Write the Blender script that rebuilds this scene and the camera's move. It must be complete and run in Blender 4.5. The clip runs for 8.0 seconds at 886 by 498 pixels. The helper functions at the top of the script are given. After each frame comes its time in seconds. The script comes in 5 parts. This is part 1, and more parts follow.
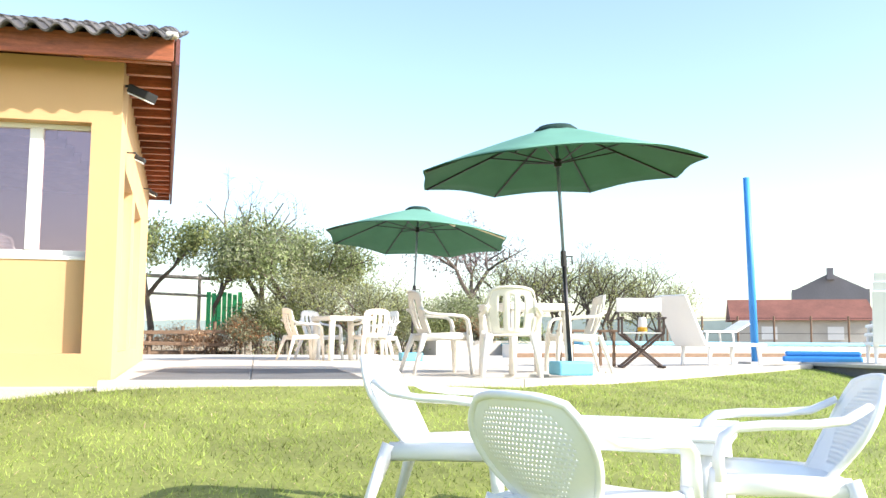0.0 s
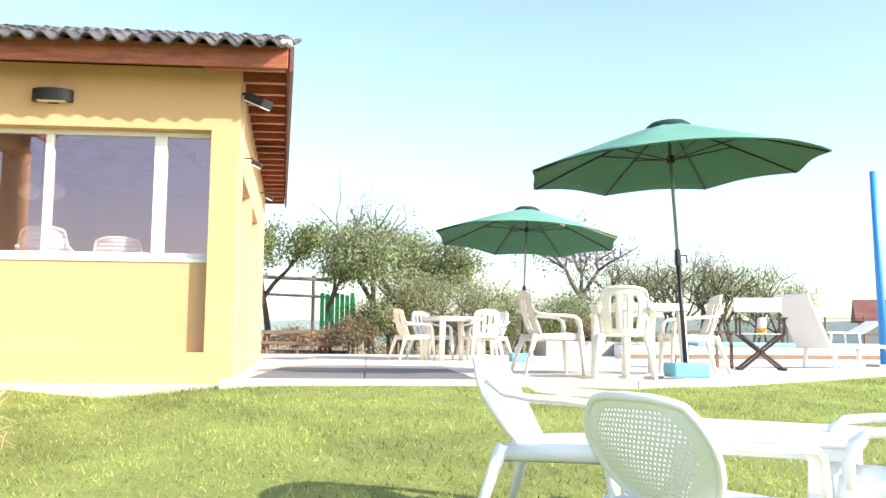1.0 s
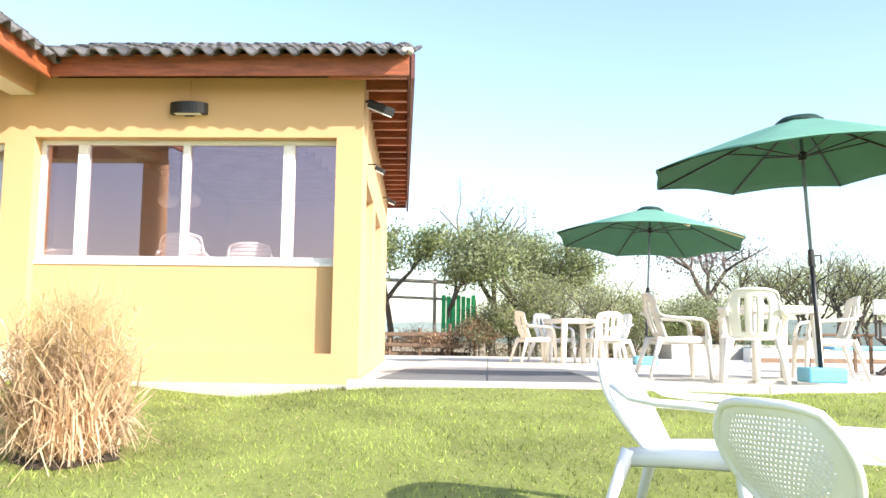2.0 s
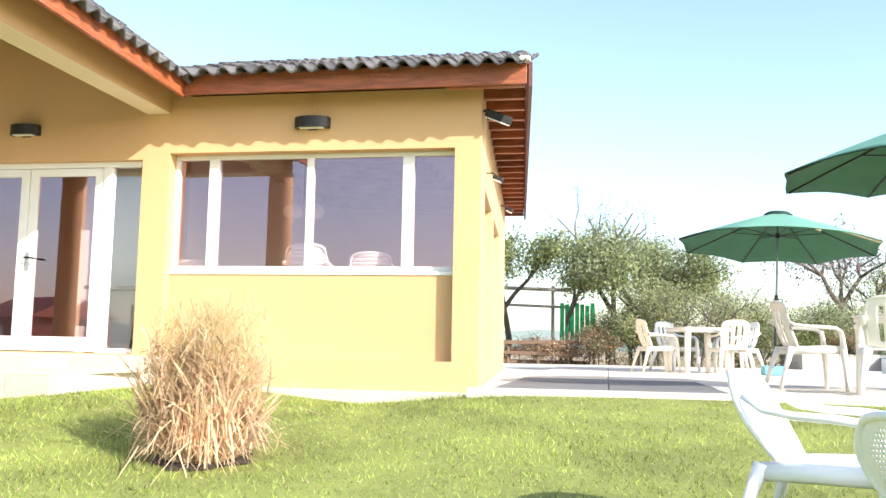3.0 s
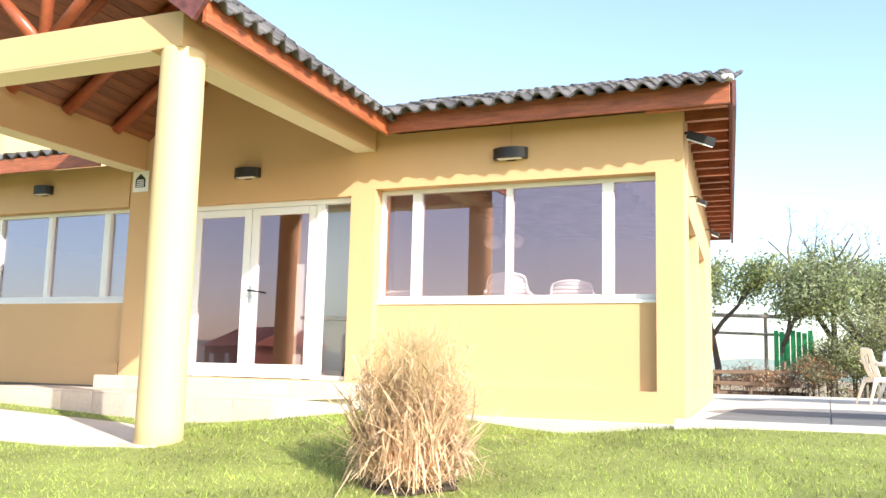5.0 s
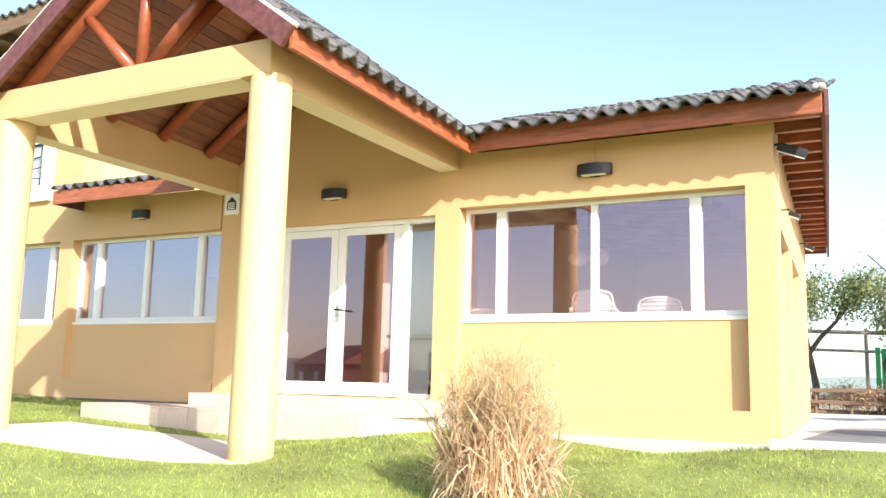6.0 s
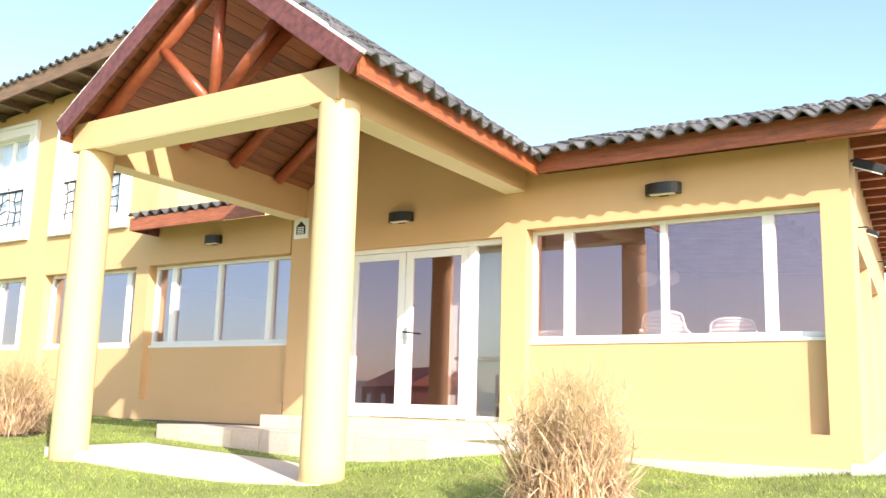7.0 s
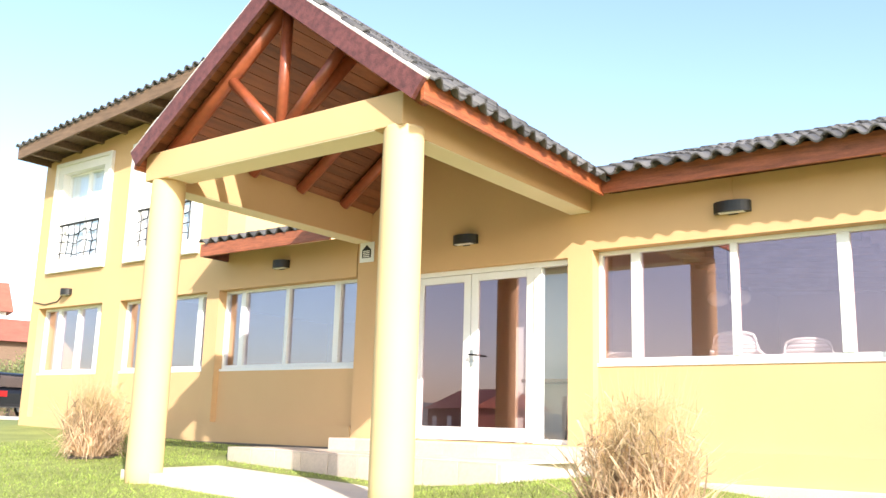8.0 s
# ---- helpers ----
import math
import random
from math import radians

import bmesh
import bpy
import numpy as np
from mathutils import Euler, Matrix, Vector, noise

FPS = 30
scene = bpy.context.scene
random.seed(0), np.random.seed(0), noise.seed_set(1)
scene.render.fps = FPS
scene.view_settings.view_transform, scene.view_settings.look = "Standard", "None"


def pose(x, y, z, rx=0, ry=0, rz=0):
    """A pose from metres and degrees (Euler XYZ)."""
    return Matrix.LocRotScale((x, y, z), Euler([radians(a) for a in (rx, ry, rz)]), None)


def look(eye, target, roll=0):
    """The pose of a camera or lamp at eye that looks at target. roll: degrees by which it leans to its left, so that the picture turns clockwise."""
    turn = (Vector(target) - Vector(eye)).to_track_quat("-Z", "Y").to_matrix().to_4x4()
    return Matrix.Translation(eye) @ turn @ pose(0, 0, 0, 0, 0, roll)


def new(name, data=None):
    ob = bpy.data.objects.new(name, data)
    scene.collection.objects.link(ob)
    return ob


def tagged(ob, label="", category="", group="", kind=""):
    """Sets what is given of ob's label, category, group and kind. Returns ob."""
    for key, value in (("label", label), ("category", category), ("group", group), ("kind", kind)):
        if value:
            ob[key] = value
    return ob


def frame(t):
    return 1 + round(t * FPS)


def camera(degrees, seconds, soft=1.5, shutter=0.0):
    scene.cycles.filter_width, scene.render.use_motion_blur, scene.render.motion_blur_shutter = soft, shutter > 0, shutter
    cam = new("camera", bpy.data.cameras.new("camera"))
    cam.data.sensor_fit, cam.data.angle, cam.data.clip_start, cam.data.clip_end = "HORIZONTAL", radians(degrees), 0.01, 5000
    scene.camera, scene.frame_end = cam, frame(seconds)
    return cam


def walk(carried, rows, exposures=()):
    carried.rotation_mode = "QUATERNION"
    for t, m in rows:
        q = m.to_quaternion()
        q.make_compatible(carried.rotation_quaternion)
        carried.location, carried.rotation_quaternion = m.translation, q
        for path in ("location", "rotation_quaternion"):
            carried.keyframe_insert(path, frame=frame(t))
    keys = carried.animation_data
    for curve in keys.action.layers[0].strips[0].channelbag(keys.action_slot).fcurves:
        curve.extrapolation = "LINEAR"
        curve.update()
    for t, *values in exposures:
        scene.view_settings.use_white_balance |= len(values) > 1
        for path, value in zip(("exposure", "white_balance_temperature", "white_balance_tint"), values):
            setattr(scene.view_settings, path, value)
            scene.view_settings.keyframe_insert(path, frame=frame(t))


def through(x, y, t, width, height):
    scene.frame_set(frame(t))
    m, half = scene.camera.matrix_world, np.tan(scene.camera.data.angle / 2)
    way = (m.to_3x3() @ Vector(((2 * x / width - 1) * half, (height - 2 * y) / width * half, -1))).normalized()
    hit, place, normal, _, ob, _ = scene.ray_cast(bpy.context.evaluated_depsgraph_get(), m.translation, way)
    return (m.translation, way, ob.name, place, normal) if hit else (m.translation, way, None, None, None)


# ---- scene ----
cam = camera(52.2, 8.0)
PATH = [
    (0, (1.261, -8.554, 0.43), (1.66, -6.605, 0.632), 0.4),
    (0.5, (1.254, -8.555, 0.429), (1.539, -6.586, 0.63), 0.5),
    (1, (1.248, -8.547, 0.429), (1.41, -6.563, 0.63), 0.6),
    (1.5, (1.239, -8.561, 0.431), (1.27, -6.572, 0.632), 0.7),
    (3, (1.212, -8.593, 0.437), (0.854, -6.637, 0.652), 1.1),
    (3.5, (1.193, -8.592, 0.434), (0.718, -6.663, 0.663), 1.2),
    (4, (1.203, -8.604, 0.426), (0.613, -6.709, 0.671), 1.3),
    (4.5, (1.209, -8.611, 0.435), (0.523, -6.749, 0.69), 1.4),
    (6, (1.229, -8.623, 0.442), (0.284, -6.887, 0.743), 1.5),
    (6.5, (1.218, -8.634, 0.439), (0.207, -6.939, 0.759), 1.6),
    (7, (1.221, -8.643, 0.441), (0.154, -6.987, 0.786), 1.6),
    (7.5, (1.213, -8.647, 0.451), (0.092, -7.032, 0.82), 1.7),
    (8, (1.212, -8.654, 0.453), (0.033, -7.086, 0.84), 1.6),
]
walk(cam, [(t, look(eye, target, roll)) for t, eye, target, roll in PATH])

# ---- world and sun ----
SUN = Vector((1.52, -1.0, 1.07)).normalized()
world = bpy.data.worlds.new("sky")
scene.world = world
world.use_nodes = True
wn = world.node_tree.nodes
sky = wn.new("ShaderNodeTexSky")
sky.sky_type, sky.sun_disc = "NISHITA", False
sky.sun_elevation = math.asin(SUN.z)
sky.sun_rotation = math.atan2(SUN.x, SUN.y)
sky.air_density, sky.dust_density, sky.ozone_density = 1.0, 1.3, 1.0
world.node_tree.links.new(sky.outputs[0], wn["Background"].inputs[0])
wn["Background"].inputs[1].default_value = 0.148
sun = new("sun", bpy.data.lights.new("sun", "SUN"))
sun.data.energy, sun.data.angle, sun.data.color = 3.5, radians(0.5), (1.0, 0.95, 0.87)
sun.matrix_world = look(SUN * 50, (0, 0, 0))
scene.view_settings.exposure = 1.37


# ---- materials ----
def material(name, color, rough=0.6, metal=0.0, vary=0.15, scale=6.0, fine=60.0, bump=0.15, stretch=(1, 1, 1), per_piece=0.0, island=0.0, spec=0.5):
    """A surface with large stains, fine grain and relief; vary is the depth of its colour changes."""
    m = bpy.data.materials.new(name)
    m.use_nodes = True
    nt = m.node_tree
    nd, ln = nt.nodes, nt.links
    b = nd["Principled BSDF"]
    b.inputs["Roughness"].default_value, b.inputs["Metallic"].default_value = rough, metal
    b.inputs["Specular IOR Level"].default_value = spec
    co = nd.new("ShaderNodeTexCoord")
    mp = nd.new("ShaderNodeMapping")
    mp.inputs["Scale"].default_value = stretch
    ln.new(co.outputs["Object"], mp.inputs[0])
    big, small = nd.new("ShaderNodeTexNoise"), nd.new("ShaderNodeTexNoise")
    big.inputs["Scale"].default_value, small.inputs["Scale"].default_value = scale, fine
    big.inputs["Detail"].default_value = 5
    small.inputs["Detail"].default_value = 4
    for n in (big, small):
        ln.new(mp.outputs[0], n.inputs["Vector"])
    add = nd.new("ShaderNodeMath")
    add.operation = "MULTIPLY_ADD"
    ln.new(small.outputs[0], add.inputs[0])
    add.inputs[1].default_value = 0.5
    half = nd.new("ShaderNodeMath")
    half.operation = "MULTIPLY"
    ln.new(big.outputs[0], half.inputs[0])
    half.inputs[1].default_value = 0.75
    ln.new(half.outputs[0], add.inputs[2])
    last = add.outputs[0]
    for amount, node, out in ((per_piece, "ShaderNodeObjectInfo", "Random"), (island, "ShaderNodeNewGeometry", "Random Per Island")):
        if amount:
            oi = nd.new(node)
            ma = nd.new("ShaderNodeMath")
            ma.operation = "MULTIPLY_ADD"
            ln.new(oi.outputs[out], ma.inputs[0])
            ma.inputs[1].default_value = amount
            ln.new(last, ma.inputs[2])
            sh = nd.new("ShaderNodeMath")
            sh.operation = "SUBTRACT"
            ln.new(ma.outputs[0], sh.inputs[0])
            sh.inputs[1].default_value = amount / 2
            last = sh.outputs[0]
    ramp = nd.new("ShaderNodeValToRGB")
    e = ramp.color_ramp.elements
    e[0].position, e[1].position = 0.3, 0.95
    e[0].color = (*[c * (1 - vary) for c in color], 1)
    e[1].color = (*[min(1, c * (1 + vary)) for c in color], 1)
    ln.new(last, ramp.inputs[0])
    ln.new(ramp.outputs[0], b.inputs["Base Color"])
    if bump:
        bp = nd.new("ShaderNodeBump")
        bp.inputs["Strength"].default_value, bp.inputs["Distance"].default_value = bump, 0.01
        ln.new(add.outputs[0], bp.inputs["Height"])
        ln.new(bp.outputs[0], b.inputs["Normal"])
    return m


def leafy(name, color, vary=0.5, through=0.35):
    """Leaves and blades: each island its own shade, some light passing through."""
    m = material(name, color, 0.55, vary=vary, scale=1.5, fine=8, bump=0, island=0.5, spec=0.3)
    nt = m.node_tree
    b = nt.nodes["Principled BSDF"]
    tr = nt.nodes.new("ShaderNodeBsdfTranslucent")
    src = b.inputs["Base Color"].links[0].from_socket
    nt.links.new(src, tr.inputs[0])
    mix = nt.nodes.new("ShaderNodeMixShader")
    mix.inputs[0].default_value = through
    nt.links.new(b.outputs[0], mix.inputs[1])
    nt.links.new(tr.outputs[0], mix.inputs[2])
    nt.links.new(mix.outputs[0], nt.nodes["Material Output"].inputs[0])
    return m


def glass_mat(name, tint, base, color):
    """Coated window glass: a tinted clear pane that also mirrors."""
    m = bpy.data.materials.new(name)
    m.use_nodes = True
    nt = m.node_tree
    nd, ln = nt.nodes, nt.links
    tr, gl, mix, fr, ma = (nd.new(k) for k in ("ShaderNodeBsdfTransparent", "ShaderNodeBsdfGlossy", "ShaderNodeMixShader", "ShaderNodeLayerWeight", "ShaderNodeMath"))
    pw = nd.new("ShaderNodeMath")
    tr.inputs[0].default_value = (*tint, 1)
    gl.inputs[0].default_value, gl.inputs["Roughness"].default_value = (*color, 1), 0.0
    pw.operation, ma.operation = "POWER", "MULTIPLY_ADD"
    pw.inputs[1].default_value = 5.0
    ln.new(fr.outputs["Facing"], pw.inputs[0])
    ln.new(pw.outputs[0], ma.inputs[0])
    ma.inputs[1].default_value, ma.inputs[2].default_value = 0.96 - base, 0.04 + base
    ln.new(ma.outputs[0], mix.inputs[0])
    ln.new(tr.outputs[0], mix.inputs[1])
    ln.new(gl.outputs[0], mix.inputs[2])
    ln.new(mix.outputs[0], nd["Material Output"].inputs[0])
    return m


YELLOW = material("ochre_wall_paint", (0.60, 0.392, 0.205), 0.75, vary=0.07, scale=1.2, fine=140, bump=0.12, spec=0.25)
# paler yellow for the columns; on the upper side wall it stands for sunlight
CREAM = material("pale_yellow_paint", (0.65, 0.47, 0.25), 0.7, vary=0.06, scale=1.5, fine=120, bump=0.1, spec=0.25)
WHITEP = material("white_window_paint", (0.80, 0.80, 0.79), 0.35, vary=0.03, scale=3, fine=40, bump=0.02)
PLASTER = material("white_plaster", (0.76, 0.74, 0.70), 0.8, vary=0.08, scale=2, fine=90, bump=0.1)
REDWOOD = material("red_stained_timber", (0.30, 0.09, 0.04), 0.45, vary=0.75, scale=4, fine=24, bump=0.3, stretch=(1, 9, 9), per_piece=0.25)
REDWOOD_Y = material("red_stained_timber_lengthwise", (0.36, 0.10, 0.038), 0.45, vary=0.75, scale=5, fine=24, bump=0.3, stretch=(9, 1, 9), per_piece=0.25)
DARKWOOD = material("dark_red_barge_timber", (0.13, 0.043, 0.038), 0.5, vary=0.8, scale=4, fine=24, bump=0.3, stretch=(4, 4, 4))
PLANK = material("varnished_ceiling_planks", (0.24, 0.085, 0.035), 0.45, vary=0.45, scale=2, fine=18, bump=0.2, stretch=(8, 1, 8), per_piece=0.5)
LOG = material("varnished_red_log", (0.28, 0.072, 0.032), 0.32, vary=0.4, scale=2.5, fine=20, bump=0.2)
BROWNWOOD = material("brown_weathered_timber", (0.17, 0.105, 0.065), 0.7, vary=0.45, scale=4, fine=26, bump=0.4, stretch=(1, 6, 6))
TILE = material("dark_grey_roof_tile", (0.085, 0.08, 0.08), 0.65, vary=0.6, scale=5, fine=70, bump=0.35, per_piece=0.5)
MORTAR = material("lime_mortar", (0.55, 0.52, 0.47), 0.9, vary=0.25, scale=9, fine=80, bump=0.5)
PLASTIC = material("white_moulded_plastic", (0.86, 0.86, 0.85), 0.32, vary=0.03, scale=4, fine=50, bump=0.02)
PLASTIC_OLD = material("aged_cream_plastic", (0.82, 0.775, 0.69), 0.4, vary=0.06, scale=4, fine=50, bump=0.03)
GREENCLOTH = material("green_umbrella_cloth", (0.15, 0.33, 0.255), 0.8, vary=0.10, scale=3, fine=180, bump=0.08, spec=0.2)
DARKMETAL = material("dark_bronze_metal", (0.035, 0.035, 0.04), 0.4, metal=0.6, vary=0.2, bump=0.05)
BLACKLAMP = material("black_lamp_housing", (0.018, 0.017, 0.016), 0.45, vary=0.2, bump=0.05)
GREYMETAL = material("grey_aluminium", (0.55, 0.55, 0.55), 0.35, metal=0.8, vary=0.1, bump=0.03)
POLE = material("blue_grey_pole_enamel", (0.20, 0.25, 0.31), 0.35, metal=0.3, vary=0.1, bump=0.03)
BLUE = material("blue_paint", (0.045, 0.26, 0.66), 0.5, vary=0.12, scale=3, fine=60, bump=0.1)
LIGHTBLUE = material("light_blue_paint", (0.16, 0.46, 0.62), 0.6, vary=0.12, scale=4, fine=60, bump=0.15)
CONCRETE = material("pale_concrete", (0.50, 0.47, 0.42), 0.85, vary=0.22, scale=1.2, fine=70, bump=0.3)
SLABMAT = material("cream_paving", (0.58, 0.53, 0.46), 0.8, vary=0.2, scale=1.3, fine=60, bump=0.25, per_piece=0.3)
DARKPAVE = material("dark_grey_paving", (0.15, 0.147, 0.145), 0.75, vary=0.35, scale=2, fine=50, bump=0.3, per_piece=0.3)
PORCHFLOOR = material("pale_worn_porch_screed", (0.64, 0.55, 0.46), 0.8, vary=0.18, scale=2.2, fine=55, bump=0.25)
STONETILE = material("pinkish_step_tiles", (0.62, 0.50, 0.41), 0.5, vary=0.22, scale=3, fine=40, bump=0.12, per_piece=0.35)
SOIL = material("dark_soil", (0.05, 0.037, 0.025), 0.95, vary=0.4, scale=8, fine=60, bump=0.8)
LAWN = material("lawn_ground", (0.20, 0.225, 0.055), 0.9, vary=0.5, scale=1.6, fine=30, bump=0.6)
DARKSTRIP = material("dark_brown_plinth", (0.13, 0.105, 0.085), 0.9, vary=0.5, scale=2.5, fine=40, bump=0.6, stretch=(1, 1, 4))
EARTH = material("dry_earth", (0.30, 0.23, 0.14), 0.95, vary=0.35, scale=0.4, fine=12, bump=0.5)
GRASS = leafy("lawn_blades", (0.33, 0.41, 0.10), 0.75, 0.4)
GREENCLOTH.node_tree.nodes["Principled BSDF"].inputs["Transmission Weight"].default_value = 0.0
cl = GREENCLOTH.node_tree
tr_n, mx_n = cl.nodes.new("ShaderNodeBsdfTranslucent"), cl.nodes.new("ShaderNodeMixShader")
cl.links.new(cl.nodes["Principled BSDF"].inputs["Base Color"].links[0].from_socket, tr_n.inputs[0])
mx_n.inputs[0].default_value = 0.035
cl.links.new(cl.nodes["Principled BSDF"].outputs[0], mx_n.inputs[1])
cl.links.new(tr_n.outputs[0], mx_n.inputs[2])
cl.links.new(mx_n.outputs[0], cl.nodes["Material Output"].inputs[0])
# darker green that puts the umbrellas' underside shade into colour
UNDERSHADE = material("dark_green_underside_shade", (0.055, 0.15, 0.085), 0.85, vary=0.12, scale=3, fine=180, bump=0.08, spec=0.15)
VENTCLOTH = material("dark_green_vent_cloth", (0.022, 0.05, 0.042), 0.8, vary=0.15, scale=3, fine=180, bump=0.08, spec=0.2)
STRAW = leafy("dry_straw_blades", (0.66, 0.47, 0.31), 0.55, 0.35)
PLUME = leafy("pale_dry_plumes", (0.66, 0.52, 0.30), 0.3, 0.4)
LEAF_A = leafy("olive_green_leaves", (0.22, 0.265, 0.115), 0.6, 0.45)
LEAF_B = leafy("yellow_green_leaves", (0.32, 0.34, 0.13), 0.5, 0.5)
LEAF_C = leafy("grey_green_leaves", (0.33, 0.35, 0.22), 0.5, 0.45)
LEAF_D = leafy("dusky_mauve_leaves", (0.24, 0.19, 0.19), 0.4, 0.3)
DRYLEAF = leafy("dry_rusty_leaves", (0.32, 0.17, 0.085), 0.5, 0.3)
BARK = material("grey_brown_bark", (0.10, 0.08, 0.065), 0.9, vary=0.4, scale=6, fine=40, bump=0.6)
CURTAIN = material("pale_blue_curtain_cloth", (0.76, 0.82, 0.88), 0.9, vary=0.12, scale=2, fine=9, bump=0.3, stretch=(6, 1, 0.3))
DARKTIMBER = material("dark_stained_chair_wood", (0.055, 0.035, 0.028), 0.55, vary=0.35, scale=5, fine=40, bump=0.2)
PALEWOOD = material("sun_bleached_timber", (0.42, 0.38, 0.34), 0.8, vary=0.3, scale=4, fine=26, bump=0.4)
CLOTH = material("white_canvas", (0.74, 0.73, 0.70), 0.85, vary=0.05, scale=5, fine=200, bump=0.1)
STRAP = material("cream_webbing", (0.72, 0.66, 0.45), 0.8, vary=0.08, bump=0.05)
NETGREEN = material("green_shade_net", (0.03, 0.34, 0.12), 0.7, vary=0.3, scale=5, fine=60, bump=0.1)
ROOFRED = material("red_clay_roof", (0.33, 0.11, 0.07), 0.8, vary=0.3, scale=2, fine=12, bump=0.4)
ROOFDULL = material("weathered_clay_roof", (0.19, 0.075, 0.055), 0.85, vary=0.4, scale=1.2, fine=9, bump=0.4)
GREYWALL = material("grey_render", (0.23, 0.22, 0.23), 0.85, vary=0.15, scale=0.6, fine=10, bump=0.2)
# distance haze is mixed into the hills' grey-green colour
HILL = material("haze_toned_far_woods", (0.20, 0.25, 0.24), 1.0, vary=0.2, scale=0.03, fine=0.4, bump=0)
GLASS = glass_mat("tinted_window_glass", (0.86, 0.81, 0.82), 0.15, (0.87, 0.66, 0.74))
GLASS_CLEAR = glass_mat("clear_upper_window_glass", (0.97, 0.98, 0.99), 0.06, (0.92, 0.95, 1.0))
GLASS_BLUE = glass_mat("grey_blue_window_glass", (0.88, 0.87, 0.90), 0.22, (0.90, 0.83, 0.95))
WATER = material("pool_water", (0.05, 0.30, 0.42), 0.06, vary=0.15, scale=1, fine=6, bump=0.1)
ROOMWALL = material("room_wall_paint", (0.62, 0.60, 0.58), 0.85, vary=0.05, scale=1, fine=60, bump=0.05)
ROOMFLOOR = material("room_floor_tiles", (0.28, 0.19, 0.14), 0.35, vary=0.2, scale=2, fine=20, bump=0.05)


# ---- mesh helpers ----
def part(name, bm, mat, parent=None, label="", smooth=False):
    me = bpy.data.meshes.new(name)
    bmesh.ops.recalc_face_normals(bm, faces=bm.faces)
    if smooth:
        for f in bm.faces:
            f.smooth = True
    bm.to_mesh(me)
    bm.free()
    me.materials.append(mat)
    ob = new(name, me)
    if parent is not None:
        ob.parent = parent
    if label:
        ob["label"] = label
    return ob


def raw(name, verts, faces, mat, parent=None, smooth=False):
    me = bpy.data.meshes.new(name)
    me.from_pydata(verts, [], faces)
    me.materials.append(mat)
    me.update()
    if smooth:
        me.polygons.foreach_set("use_smooth", [True] * len(me.polygons))
    ob = new(name, me)
    if parent is not None:
        ob.parent = parent
    return ob


def empty(name, m=None):
    ob = new(name)
    ob.empty_display_size = 0.1
    if m is not None:
        ob.matrix_world = m
    return ob


def box(bm, x0, x1, y0, y1, z0, z1, bevel=0.0, m=None):
    g = bmesh.ops.create_cube(bm, size=1)
    for v in g["verts"]:
        v.co = Vector(((x0 + x1) / 2 + v.co.x * (x1 - x0), (y0 + y1) / 2 + v.co.y * (y1 - y0), (z0 + z1) / 2 + v.co.z * (z1 - z0)))
    vs = g["verts"]
    if bevel:
        es = list({e for v in vs for e in v.link_edges})
        r = bmesh.ops.bevel(bm, geom=es, offset=bevel, segments=2, affect="EDGES", profile=0.5)
        vs = list({v for f in r["faces"] for v in f.verts} | {v for v in vs if v.is_valid})
    if m is not None:
        bmesh.ops.transform(bm, matrix=m, verts=vs)
    return bm


def boxed(*a, **k):
    return box(bmesh.new(), *a, **k)


def tube(bm, pts, radii, seg=10, flat=1.0, caps=True, up=(0, 0, 1)):
    """A tube along pts; radii one number or one a point; flat squeezes it along its second axis."""
    pts = [Vector(p) for p in pts]
    if not isinstance(radii, (list, tuple)):
        radii = [radii] * len(pts)
    rings = []
    for i, p in enumerate(pts):
        d = (pts[min(i + 1, len(pts) - 1)] - pts[max(i - 1, 0)]).normalized()
        u = Vector(up)
        if abs(d.dot(u)) > 0.95:
            u = Vector((0, 1, 0)) if abs(d.y) < 0.9 else Vector((1, 0, 0))
        a = d.cross(u).normalized()
        b = a.cross(d).normalized()
        rings.append([bm.verts.new(p + a * radii[i] * math.cos(2 * math.pi * k / seg) + b * radii[i] * flat * math.sin(2 * math.pi * k / seg)) for k in range(seg)])
    for r0, r1 in zip(rings, rings[1:]):
        for k in range(seg):
            bm.faces.new((r0[k], r0[(k + 1) % seg], r1[(k + 1) % seg], r1[k]))
    if caps:
        bm.faces.new(rings[0][::-1])
        bm.faces.new(rings[-1])
    return bm


def tubed(*a, **k):
    return tube(bmesh.new(), *a, **k)


def prism(bm, poly, z0, z1):
    """A flat-sided solid over a plan polygon."""
    lo = [bm.verts.new((x, y, z0)) for x, y in poly]
    hi = [bm.verts.new((x, y, z1)) for x, y in poly]
    n = len(poly)
    for i in range(n):
        bm.faces.new((lo[i], lo[(i + 1) % n], hi[(i + 1) % n], hi[i]))
    bm.faces.new(lo[::-1])
    bm.faces.new(hi)
    return bm


